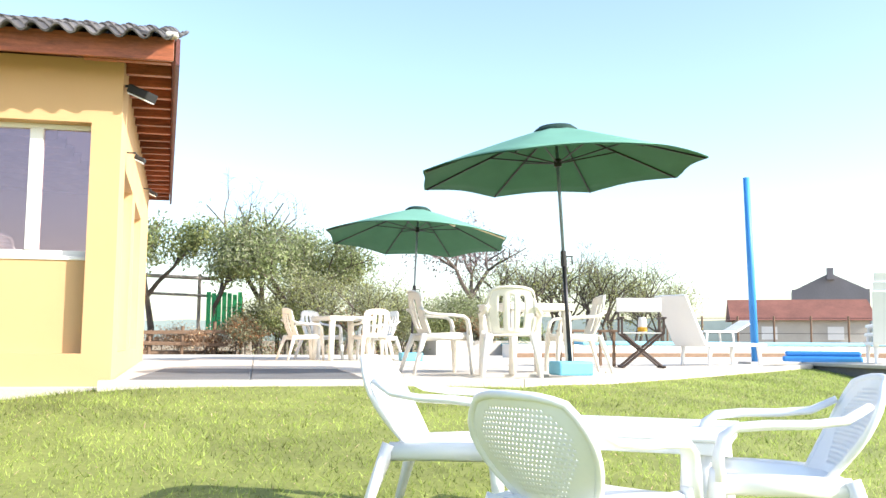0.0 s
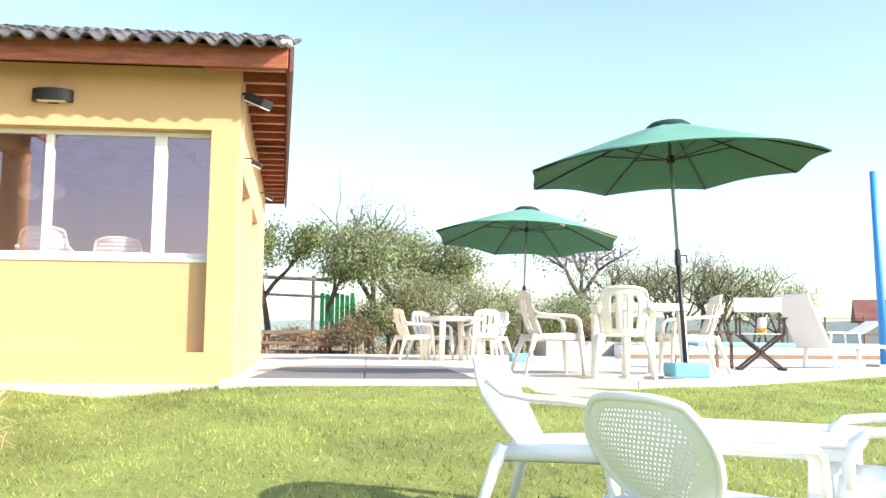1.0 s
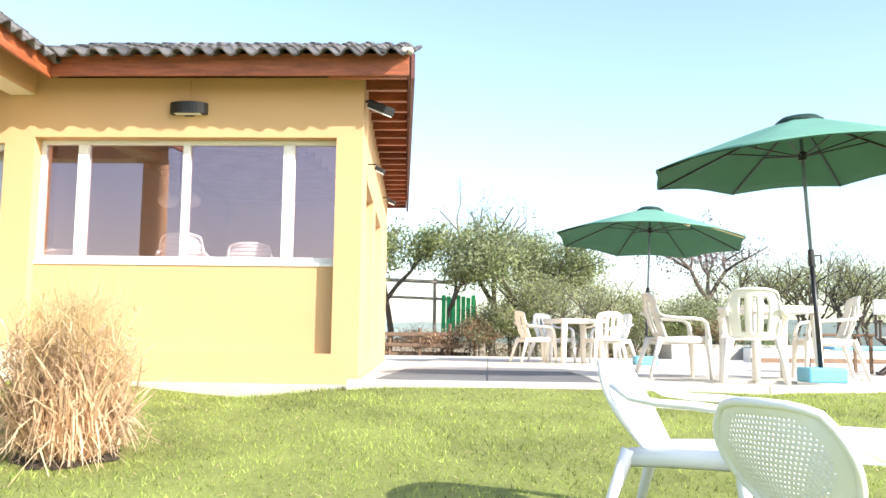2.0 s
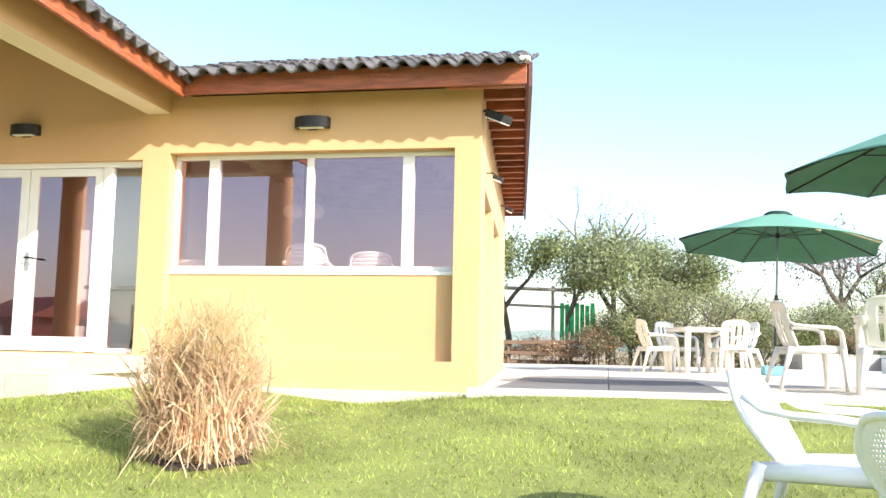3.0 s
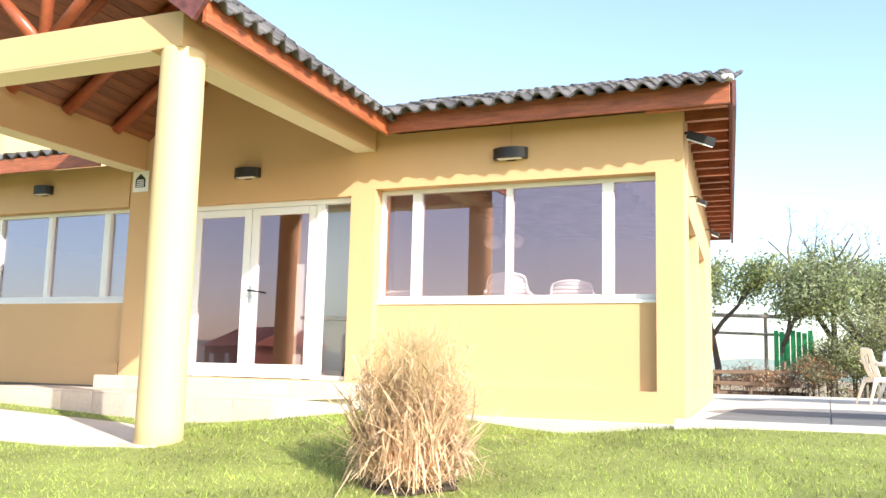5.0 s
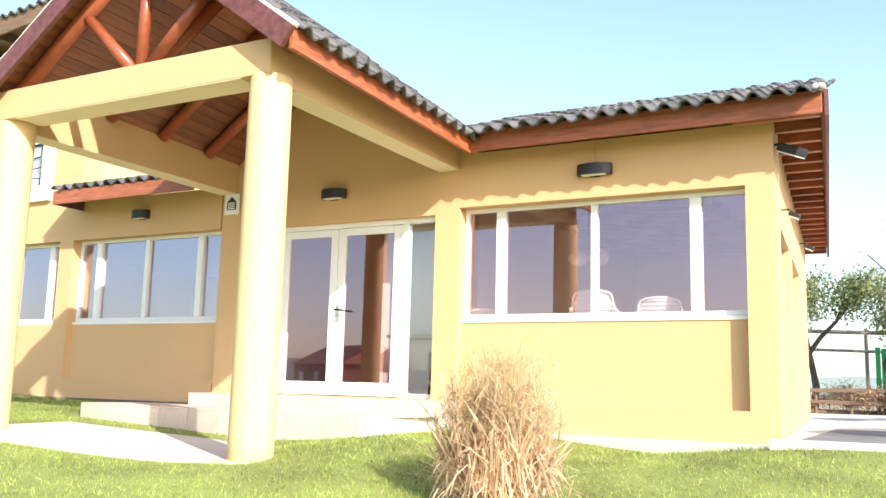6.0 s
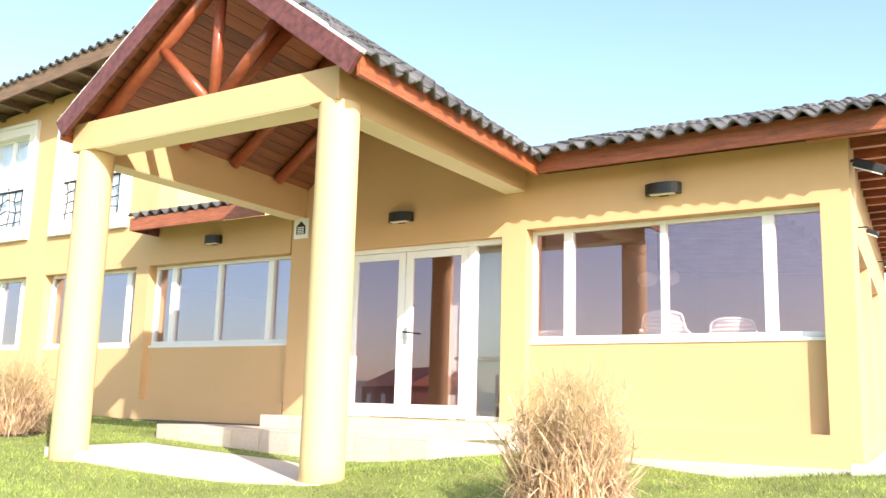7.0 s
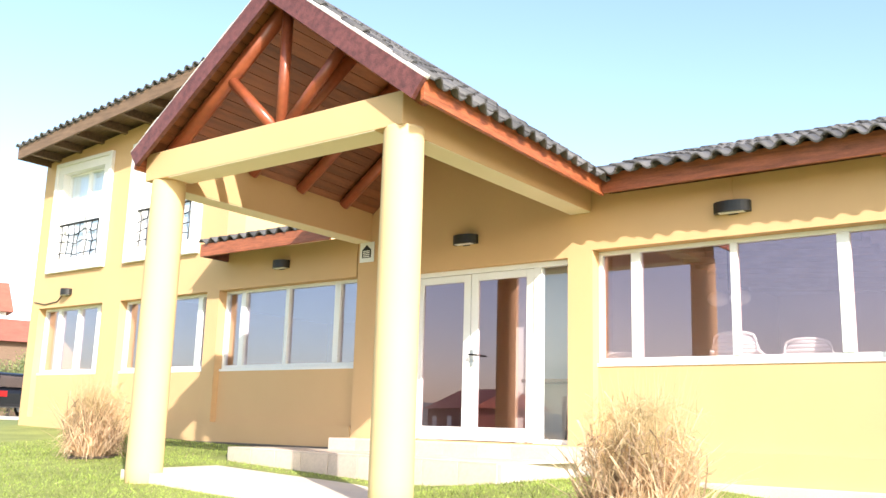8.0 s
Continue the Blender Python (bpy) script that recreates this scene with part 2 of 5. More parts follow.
def relief(bm, xs, zs, front, back, offset=(0, 0, 0)):
    """A wall along x with niches and openings: front(i, j) is the y of cell i, j, or None for a hole."""
    ox, oy, oz = offset
    nx, nz = len(xs) - 1, len(zs) - 1

    def f(i, j):
        return front(i, j) if 0 <= i < nx and 0 <= j < nz else None

    def quad(*p):
        bm.faces.new([bm.verts.new((x + ox, y + oy, z + oz)) for x, y, z in p])

    for i in range(nx):
        for j in range(nz):
            y = f(i, j)
            if y is None:
                continue
            x0, x1, z0, z1 = xs[i], xs[i + 1], zs[j], zs[j + 1]
            quad((x0, y, z0), (x1, y, z0), (x1, y, z1), (x0, y, z1))
            quad((x1, back, z0), (x0, back, z0), (x0, back, z1), (x1, back, z1))
            for di, dj, a, b in ((-1, 0, (x0, z0), (x0, z1)), (1, 0, (x1, z1), (x1, z0)), (0, -1, (x1, z0), (x0, z0)), (0, 1, (x0, z1), (x1, z1))):
                o = f(i + di, j + dj)
                o = back if o is None else o
                if o > y:
                    quad((a[0], y, a[1]), (b[0], y, b[1]), (b[0], o, b[1]), (a[0], o, a[1]))
    bmesh.ops.remove_doubles(bm, verts=bm.verts, dist=0.0005)
    return bm


def setting(ob, label, category):
    return tagged(ob, label, category, kind="structure")


PATIO = [(0.03, -0.85), (3.6, -0.72), (4.6, -0.15), (10.8, 5.3), (16.0, 10.0), (22.0, 24.0), (8.0, 15.0), (-3.0, 13.2), (-0.95, 9.0), (-0.62, 7.6), (0.03, 0.0)]
PATIO_Z = 0.09


def lawn_z(x, y):
    """Height of the ground: the lawn falls away from the house and the terrace towards the open side."""
    left = -0.09 - 0.026 * max(x, -16.0) + 0.07 * max(min(y, 0.5), -14.0)
    slant = 0.25 * math.log1p(math.exp(min((x - 3.6) / 0.25, 40.0)))
    gap = (-0.8 + 0.88 * min(slant, 60.0) - y) * (1.0 - 0.24 / (1.0 + math.exp(-max(min((x - 3.6) / 0.5, 30.0), -30.0))))
    under = min(max((-0.05 - gap) / 0.5, 0.0), 1.0)
    right = 0.045 - 0.118 * 13.0 * (1.0 - math.exp(-max(gap, 0.0) / 13.0 - 0.5 * (max(gap, 0.0) / 13.0) ** 2)) - 0.12 * under * under * (3 - 2 * under)
    left += 0.15 * math.exp(-(((x + 2.85) / 0.95) ** 2 + ((y + 2.3) / 1.7) ** 2))
    k = min(max((x + 2.0) / 2.5, 0.0), 1.0)
    k = k * k * (3 - 2 * k)
    left -= 0.045 * math.exp(-(((x + 1.0) / 1.1) ** 2 + (y / 0.9) ** 2))
    right -= 0.065 * math.exp(-(((x + 1.0) / 1.1) ** 2 + (y / 0.7) ** 2))
    return left * (1 - k) + right * k + 0.015 * noise.noise(Vector((x * 0.5, y * 0.5, 0)))


# ---- ground ----
def axis(near0, near1, step, far):
    a = [near0 + step * i for i in range(int((near1 - near0) / step) + 1)]
    lo, hi, g = [], [], step
    v = near0
    while v > -far:
        g *= 1.5
        v -= g
        lo.append(v)
    v, g = a[-1], step
    while v < far:
        g *= 1.5
        v += g
        hi.append(v)
    return lo[::-1] + a + hi


def make_ground():
    xs, ys = axis(-18, 14, 0.4, 900), axis(-14, 14, 0.4, 900)
    vs = [(x, y, lawn_z(x, y)) for y in ys for x in xs]
    nx = len(xs)
    fs = [(j * nx + i, j * nx + i + 1, (j + 1) * nx + i + 1, (j + 1) * nx + i) for j in range(len(ys) - 1) for i in range(nx - 1)]
    ob = raw("ground", vs, fs, LAWN, smooth=True)
    ob.data.materials.append(EARTH)
    for p in ob.data.polygons:
        p.material_index = 1 if p.center.y > 10.5 or abs(p.center.x) > 60 or p.center.y < -40 else 0
    setting(ob, "mown green lawn sloping away from the house, dry earth beyond", "ground")


make_ground()


# ---- terrace ----
terrace = part("pavement", prism(bmesh.new(), PATIO, -0.30, PATIO_Z - 0.02), CONCRETE)
setting(terrace, "pale concrete terrace beside the house", "pavement")
kerb = bmesh.new()
edge = PATIO[:5]
for (xa, ya), (xb, yb) in zip(edge, edge[1:]):
    n = Vector((yb - ya, xa - xb)).normalized() * 0.03
    prism(kerb, [(xa + n.x, ya + n.y), (xb + n.x, yb + n.y), (xb - n.x * 4, yb - n.y * 4), (xa - n.x * 4, ya - n.y * 4)], -0.28, PATIO_Z + 0.004)
part("kerb", kerb, CONCRETE, terrace, "sun-bleached concrete kerb along the lawn")


# ---- walls ----
WIN_Y = 0.15
# right wing: pilaster, window niche, corner pilaster
wall_r = part("wall_front_right", relief(bmesh.new(), [-3.57, -3.27, -0.26, 0.0], [-0.25, 0.295, 1.168, 2.385, 2.98],
              lambda i, j: (None if j == 2 else 0.12 if j == 1 else 0.0) if i == 1 else 0.0, 0.32), YELLOW)
setting(wall_r, "ochre yellow rendered wall with a recessed panel under its window", "wall")
part("plinth_strip", boxed(-3.1, 0.02, -0.06, 0.0, -0.35, 0.005, 0.01), CONCRETE, wall_r, "white concrete strip at the foot of the wall")
wall_d = part("wall_front_door", relief(bmesh.new(), [-6.68, -5.82, -3.57], [-0.25, 0.305, 2.325, 2.98],
              lambda i, j: (None if j == 1 else 0.002) if i == 1 else 0.002, 0.32), YELLOW)
setting(wall_d, "ochre yellow rendered wall round the glazed entrance", "wall")
L_X = [-14.66, -14.40, -12.42, -11.92, -9.70, -9.42, -6.70]
wall_l = part("wall_front_left", relief(bmesh.new(), L_X, [-0.3, 0.44, 1.205, 2.355, 2.9],
              lambda i, j: (None if j == 2 else 0.10 if j == 1 else 0.0) if i in (1, 3, 5) else 0.0, 0.32), YELLOW)
setting(wall_l, "long ochre yellow wall with three window bays", "wall")
part("plinth_strip", boxed(-14.65, -6.7, -0.05, 0.0, -0.3, 0.165, 0.01), DARKSTRIP, wall_l, "dark brown strip at the foot of the wall")
# upper storey
U_X = [-14.66, -14.0, -12.70, -11.65, -10.20, -9.35]
upper = relief(bmesh.new(), U_X, [2.9, 3.2, 4.82, 5.45], lambda i, j: (None if j == 1 and i in (1, 3) else 0.0), 0.34)
for v in upper.verts:
    if v.co.z > 5.4:
        v.co.z = 5.10 + (v.co.x + 14.66) * 0.091
wall_u = part("wall_upper", upper, YELLOW)
setting(wall_u, "ochre yellow upper storey wall with two tall windows", "wall")
# sunlight on this side is put into its paler wall colour
part("wall_upper_side", boxed(-9.65, -9.352, 0.34, 7.0, 2.9, 5.5), CREAM, wall_u, "side of the upper storey, coloured paler for sunlight")
wl = part("wall_left_end", boxed(-14.6, -14.3, 0.34, 9.0, -0.3, 5.1), YELLOW)
setting(wl, "plain ochre yellow end wall", "wall")
wb = part("wall_back", boxed(-14.3, -1.0, 7.4, 7.7, -0.3, 4.0), PLASTER)
setting(wb, "plain plastered rear wall of the house", "wall")
# skewed side wall beside the terrace
SIDE = Matrix.Rotation(radians(4.6), 4, "Z") @ Matrix.Rotation(radians(90), 4, "Z")
side = bmesh.new()
relief(side, [0.0, 0.55, 2.3, 2.9, 4.7, 5.2, 7.4], [-0.25, 0.3, 2.1, 2.98], lambda i, j: None if j == 1 and i in (1, 3) else 0.0, 0.3)
bmesh.ops.transform(side, matrix=SIDE, verts=side.verts)
for v in side.verts:
    if v.co.y < 0.33 and v.co.x < -0.05:
        v.co.y = max(v.co.y, 0.33)
wall_s = part("wall_side", side, YELLOW)
setting(wall_s, "sunlit yellow side wall with recessed panels facing the terrace", "wall")
for wi, (a0, a1) in enumerate(((0.55, 2.3), (2.9, 4.7))):
    sw = empty("window_%d" % (7 + wi), SIDE)
    setting(sw, "tall white window recessed in the sunlit side wall", "window")
    fb = bmesh.new()
    box(fb, a0, a1, 0.12, 0.18, 2.05, 2.1, 0.004)
    box(fb, a0, a1, 0.12, 0.18, 0.3, 0.36, 0.004)
    for xm in (a0 + 0.03, (a0 + a1) / 2, a1 - 0.03):
        box(fb, xm - 0.03, xm + 0.03, 0.12, 0.18, 0.36, 2.05, 0.004)
    part("window_frame", fb, WHITEP, sw)
    for xa, xb in ((a0 + 0.06, (a0 + a1) / 2 - 0.03), ((a0 + a1) / 2 + 0.03, a1 - 0.06)):
        part("pane", boxed(xa, xb, 0.147, 0.153, 0.36, 2.05), GLASS_CLEAR, sw).visible_shadow = False
gable = bmesh.new()
vs = [gable.verts.new(p) for p in ((-6.68, 0.002, 2.98), (-3.06, 0.002, 2.98), (-4.85, 0.002, 4.44), (-6.68, 0.3, 2.98), (-3.06, 0.3, 2.98), (-4.85, 0.3, 4.44))]
for f in ((0, 1, 2), (5, 4, 3), (0, 2, 5, 3), (1, 4, 5, 2), (0, 3, 4, 1)):
    gable.faces.new([vs[k] for k in f])
part("gable_wall", gable, YELLOW, wall_d)


# ---- windows ----
def window(index, x0, x1, z0, z1, splits, y, label, sill=True, glass=GLASS):
    """White frame with sliding sashes; splits are the x of the uprights, each with a half-width."""
    w = empty("window_%d" % index)
    setting(w, label, "window")
    fr = bmesh.new()
    t, d = 0.045, 0.07
    box(fr, x0, x1, y, y + d, z1 - t, z1, 0.005)
    box(fr, x0, x1, y, y + d, z0, z0 + t * 1.2, 0.005)
    box(fr, x0, x0 + t, y, y + d, z0 + t * 1.2, z1 - t, 0.005)
    box(fr, x1 - t * 0.4, x1, y, y + d, z0 + t * 1.2, z1 - t, 0.005)
    frame_ob = part("window_frame", fr, WHITEP, w)
    for x, h in splits:
        part("mullion", boxed(x - h, x + h, y - 0.012, y + d, z0 + t * 1.2, z1 - t, 0.006), WHITEP, frame_ob)
    cuts = [(x0 + t, 0)] + list(splits) + [(x1 - t * 0.4, 0)]
    for (xa, ha), (xb, hb) in zip(cuts, cuts[1:]):
        p = part("pane", boxed(xa + ha, xb - hb, y + 0.035, y + 0.041, z0 + t * 1.2, z1 - t), glass, w)
        p.visible_shadow = False
    if sill:
        part("window_sill", boxed(x0 - 0.02, x1 + 0.0, y - 0.045, y + 0.03, z0 - 0.035, z0, 0.006), WHITEP, w)
    return w


window(1, -3.27, -0.26, 1.168, 2.385, [(-2.835, 0.052), (-1.785, 0.034), (-0.755, 0.056)], WIN_Y, "wide white sliding window with tinted reflecting panes")
window(2, -9.42, -6.70, 1.205, 2.355, [(-9.02, 0.05), (-8.10, 0.035), (-7.14, 0.05)], 0.14, "white sliding window with tinted panes in a yellow wall", glass=GLASS_BLUE)
window(3, -11.92, -9.70, 1.205, 2.355, [(-11.45, 0.055), (-10.76, 0.04), (-10.0, 0.055)], 0.14, "white sliding window shaded by the porch roof", glass=GLASS_BLUE)
window(4, -14.40, -12.42, 1.205, 2.355, [(-13.9, 0.05), (-13.3, 0.04), (-12.7, 0.05)], 0.14, "white sliding window near the house corner", glass=GLASS_BLUE)


def upper_window(index, x0, x1, label):
    w = window(index, x0, x1, 3.2, 4.82, [((x0 + x1) / 2, 0.03)], 0.10, label, sill=False, glass=GLASS_CLEAR)
    part("transom", boxed(x0 + 0.045, x1 - 0.018, 0.088, 0.16, 3.90, 3.97, 0.006), WHITEP, w)
    sur = bmesh.new()
    b = 0.23
    for a in ((x0 - b, x0 + 0.01, 3.2 - 0.23, 4.82 + 0.2), (x1 - 0.01, x1 + b, 3.2 - 0.23, 4.82 + 0.2), (x0 + 0.01, x1 - 0.01, 4.81, 5.02), (x0 + 0.01, x1 - 0.01, 2.97, 3.21)):
        box(sur, a[0], a[1], -0.035, 0.099, a[2], a[3])
    lo, hi = 2.97, 5.02
    for a in ((x0 - b, x0 - b + 0.07, lo, hi), (x1 + b - 0.07, x1 + b, lo, hi), (x0 - b + 0.07, x1 + b - 0.07, hi - 0.07, hi), (x0 - b + 0.07, x1 + b - 0.07, lo, lo + 0.07)):
        box(sur, a[0], a[1], -0.065, -0.036, a[2], a[3], 0.008)
    part("surround", sur, PLASTER, w, "wide white plaster surround")
    # the cloth's pale blue also carries the sky mirrored in the panes
    part("curtain", boxed(x0 + 0.05, x1 - 0.05, 0.150, 0.165, 3.22, 4.8), CURTAIN, w, "pale blue curtain, its tone taking in reflected sky")
    rail = part("railing", tubed([(x0 + 0.01, 0.0, 3.84), (x1 - 0.01, 0.0, 3.84)], 0.022, 8), DARKMETAL, w, "dark wrought iron guard")
    random.seed(index)
    for k in range(7):
        x = x0 + 0.08 + k * (x1 - x0 - 0.16) / 6
        part("bar", tubed([(x, 0.0, 3.22), (x + random.uniform(-0.06, 0.06), 0.0, 3.5), (x + random.uniform(-0.05, 0.05), 0.0, 3.68), (x, 0.0, 3.83)], 0.010, 6), DARKMETAL, rail)
    for k in range(3):
        z = 3.32 + k * 0.18
        part("bar", tubed([(x0 + 0.02 + 0.2 * i * (x1 - x0), 0.004, z + random.uniform(-0.05, 0.05)) for i in range(5)] + [(x1 - 0.02, 0.004, z)], 0.010, 6), DARKMETAL, rail)


upper_window(5, -14.0, -12.70, "tall white upper window with iron guard and blue curtain")
upper_window(6, -11.65, -10.20, "tall white upper window with an iron guard")


# ---- entrance ----
def entrance():
    d = empty("door_1")
    setting(d, "closed white double glazed door with a sidelight", "door")
    y, z0, z1 = 0.08, 0.305, 2.325
    fr = bmesh.new()
    box(fr, -5.82, -3.57, y, y + 0.08, z1 - 0.06, z1, 0.006)
    box(fr, -5.82, -5.74, y, y + 0.08, z0, z1 - 0.06, 0.006)
    box(fr, -4.05, -3.95, y - 0.004, y + 0.08, z0, z1 - 0.06, 0.006)
    box(fr, -3.95, -3.57, y, y + 0.08, z0, z0 + 0.05, 0.006)
    part("door_frame", fr, WHITEP, d)
    for x0, x1, name in ((-5.74, -4.93, "passive"), (-4.92, -4.055, "active")):
        lf = bmesh.new()
        box(lf, x0, x0 + 0.10, y + 0.01, y + 0.06, z0 + 0.01, z1 - 0.065, 0.006)
        box(lf, x1 - 0.10, x1, y + 0.01, y + 0.06, z0 + 0.01, z1 - 0.065, 0.006)
        box(lf, x0 + 0.10, x1 - 0.10, y + 0.01, y + 0.06, z1 - 0.15, z1 - 0.065, 0.004)
        box(lf, x0 + 0.10, x1 - 0.10, y + 0.01, y + 0.06, z0 + 0.01, z0 + 0.16, 0.004)
        leaf = part("door_leaf", lf, WHITEP, d)
        p = part("pane", boxed(x0 + 0.10, x1 - 0.10, y + 0.03, y + 0.036, z0 + 0.16, z1 - 0.15), GLASS, leaf)
        p.visible_shadow = False
        if name == "active":
            hd = tubed([(x0 + 0.02, y + 0.02, 1.30), (x0 + 0.02, y - 0.045, 1.30), (x0 + 0.05, y - 0.05, 1.30), (x0 + 0.16, y - 0.05, 1.285)], 0.011, 8)
            part("door_handle", hd, DARKMETAL, leaf, "dark lever handle", True)
            part("lock_plate", boxed(x0 + 0.005, x0 + 0.05, y, y + 0.012, 1.16, 1.36, 0.004), GREYMETAL, leaf)
    p = part("pane", boxed(-3.95, -3.575, y + 0.03, y + 0.036, z0 + 0.05, z1 - 0.06), GLASS_CLEAR, d)
    p.visible_shadow = False


entrance()


# ---- porch steps and slab ----
PORCH = [(-6.83, -3.16), (-5.59, -3.22), (-4.26, -3.24), (-3.63, -3.28), (-3.42, -3.34), (-3.25, -3.32), (-3.21, -3.08), (-3.24, -2.3), (-3.29, -1.56), (-3.25, -0.06), (-7.3, -0.06)]
pf_bm = prism(bmesh.new(), PORCH, -0.40, 0.0)
for v in pf_bm.verts:
    if v.co.z > -0.1:
        v.co.z = -0.04 - 0.0313 * (v.co.x + 6.83)
porch_floor = part("porch_floor", pf_bm, PORCHFLOOR)
setting(porch_floor, "rough concrete porch slab with a chipped edge", "floor")
steps = empty("steps")
setting(steps, "two pinkish tiled steps up to the entrance", "steps")
part("landing", prism(bmesh.new(), [(-7.75, -1.05), (-7.32, -1.40), (-3.2, -1.85), (-3.2, -0.004), (-7.75, -0.004)], -0.25, 0.145), CONCRETE, steps)
part("threshold", prism(bmesh.new(), [(-6.6, -0.45), (-3.22, -0.6), (-3.22, 0.0), (-6.6, 0.0)], 0.14, 0.275), CONCRETE, steps)

# ---- porch columns, beams and truss ----
def column(x, y):
    c = part("porch_column", tubed([(x, y, -0.35), (x, y, 0.0), (x, y, 2.0), (x, y, 2.84), (x, y, 2.865)], [0.178, 0.176, 0.173, 0.170, 0.165], 40), CREAM, smooth=False)
    for p in c.data.polygons:
        p.use_smooth = abs(p.normal.z) < 0.5
    tagged(c, "round pale yellow rendered porch column on the slab", "column", "porch columns")


column(-3.37, -3.14)
column(-6.50, -3.13)
beams = empty("porch_beam")
setting(beams, "ochre yellow rendered beams carrying the porch roof", "beam")
# thin strips added below the beams; their pale colour stands for ground bounce
BOUNCE_TONE = material("pale_cream_bounce_tone", (0.70, 0.62, 0.43), 0.75, vary=0.05, scale=1.5, fine=120, bump=0.08, spec=0.25)
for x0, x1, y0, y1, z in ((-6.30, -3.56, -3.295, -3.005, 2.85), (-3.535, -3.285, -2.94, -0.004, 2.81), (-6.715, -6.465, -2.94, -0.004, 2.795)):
    part("underside", boxed(x0, x1, y0, y1, z - 0.006, z - 0.001), BOUNCE_TONE, beams, "added pale strip for light bounced under the beam")
part("front_beam", boxed(-6.68, -3.26, -3.30, -3.0, 2.85, 3.14, 0.008), YELLOW, beams)
part("side_beam", boxed(-3.54, -3.28, -2.996, 0.0, 2.81, 3.16, 0.006), YELLOW, beams)
part("side_beam", boxed(-6.72, -6.46, -2.996, 0.0, 2.795, 3.26, 0.006), YELLOW, beams)

RIDGE_X, RIDGE_Z, HALF = -4.85, 4.46, 1.85
SLOPE = math.atan2(RIDGE_Z - 3.08, HALF)


def slope_pt(side, s, y, up=0.0):
    """A point of the porch roof: side -1 or 1, s metres down from the ridge, up above the deck."""
    return Vector((RIDGE_X + side * (s * math.cos(SLOPE) + up * math.sin(SLOPE)), y, RIDGE_Z - s * math.sin(SLOPE) + up * math.cos(SLOPE)))


LEN = HALF / math.cos(SLOPE)
# the porch roof falls slightly towards the house
porch_roof = empty("roof_porch", Matrix.Translation((0, -3.3, 3.0)) @ Matrix.Rotation(radians(-1.6), 4, "X") @ Matrix.Translation((0, 3.3, -3.0)))
setting(porch_roof, "steep tiled gable roof of the porch with varnished plank ceiling", "roof")
for side_ in (-1, 1):
    deck = bmesh.new()
    ends = []
    for y in (-3.38, 0.3):
        ends.append([deck.verts.new(slope_pt(side_, s, y, u)) for s, u in ((0, 0.02), (LEN, 0.02), (LEN, 0.06), (0, 0.06))])
    for k in range(4):
        deck.faces.new((ends[0][k], ends[0][(k + 1) % 4], ends[1][(k + 1) % 4], ends[1][k]))
    deck.faces.new(ends[0])
    deck.faces.new(ends[1][::-1])
    part("deck", deck, BROWNWOOD, porch_roof)
    m_side = Matrix.Translation(slope_pt(side_, 0, 0)) @ Matrix.Rotation(side_ * SLOPE, 4, "Y")
    # barge board on the gable, fascia along the eave
    bb = bmesh.new()
    pts = [slope_pt(side_, s, -3.45, u) for s, u in ((-0.0, -0.115), (LEN + 0.02, -0.115), (LEN + 0.02, 0.075), (0.0, 0.075))]
    a = [bb.verts.new(p) for p in pts]
    b = [bb.verts.new(p + Vector((0, 0.045, 0))) for p in pts]
    for k in range(4):
        bb.faces.new((a[k], a[(k + 1) % 4], b[(k + 1) % 4], b[k]))
    bb.faces.new(a)
    bb.faces.new(b[::-1])
    part("barge_board", bb, DARKWOOD, porch_roof, "dark red weathered barge board")
    xe = RIDGE_X + side_ * HALF
    part("fascia", boxed(min(xe, xe + side_ * 0.04), max(xe, xe + side_ * 0.04), -3.405, -0.33 if side_ > 0 else -0.3, 2.96, 3.165, 0.004), REDWOOD_Y, porch_roof, "red stained fascia board")

# ---- right wing roof ----
EAVE_Z = 3.09
roof_r = empty("roof_right")
setting(roof_r, "low grey tiled roof with red stained fascia", "roof")
E1, E2, E3, E4 = Vector((-3.05, -0.34, EAVE_Z)), Vector((0.49, -0.34, EAVE_Z)), Vector((-0.35, 8.4, EAVE_Z)), Vector((-6.0, 8.4, EAVE_Z))
E0 = Vector((-6.0, 1.5, EAVE_Z))
rd = bmesh.new()
top = [rd.verts.new(p) for p in (E1, E2, E3, E4, E0, Vector((-4.6, 4.0, 4.65)))]
bot = [rd.verts.new(p - Vector((0, 0, 0.03))) for p in (E1, E2, E3, E4, E0)]
for k in range(5):
    rd.faces.new((top[k], top[(k + 1) % 5], top[5]))
    rd.faces.new((bot[k], bot[(k + 1) % 5], top[(k + 1) % 5], top[k]))
rd.faces.new(bot[::-1])
part("deck", rd, REDWOOD, roof_r)
part("fascia", boxed(-3.0, 0.47, -0.375, -0.335, 2.895, 3.105, 0.004), REDWOOD, roof_r, "red stained fascia board")
sf = bmesh.new()
d = (E3 - E2).normalized()
n = Vector((d.y, -d.x, 0)) * 0.035
for a, b in ((E2 - Vector((0, 0.035, 0)), E3),):
    q = [a, b, b + n, a + n]
    lo = [sf.verts.new((p.x, p.y, 2.865)) for p in q]
    hi = [sf.verts.new((p.x, p.y, 3.10)) for p in q]
    for k in range(4):
        sf.faces.new((lo[k], lo[(k + 1) % 4], hi[(k + 1) % 4], hi[k]))
    sf.faces.new(lo[::-1])
    sf.faces.new(hi)
part("fascia", sf, DARKWOOD, roof_r, "dark red side fascia board")
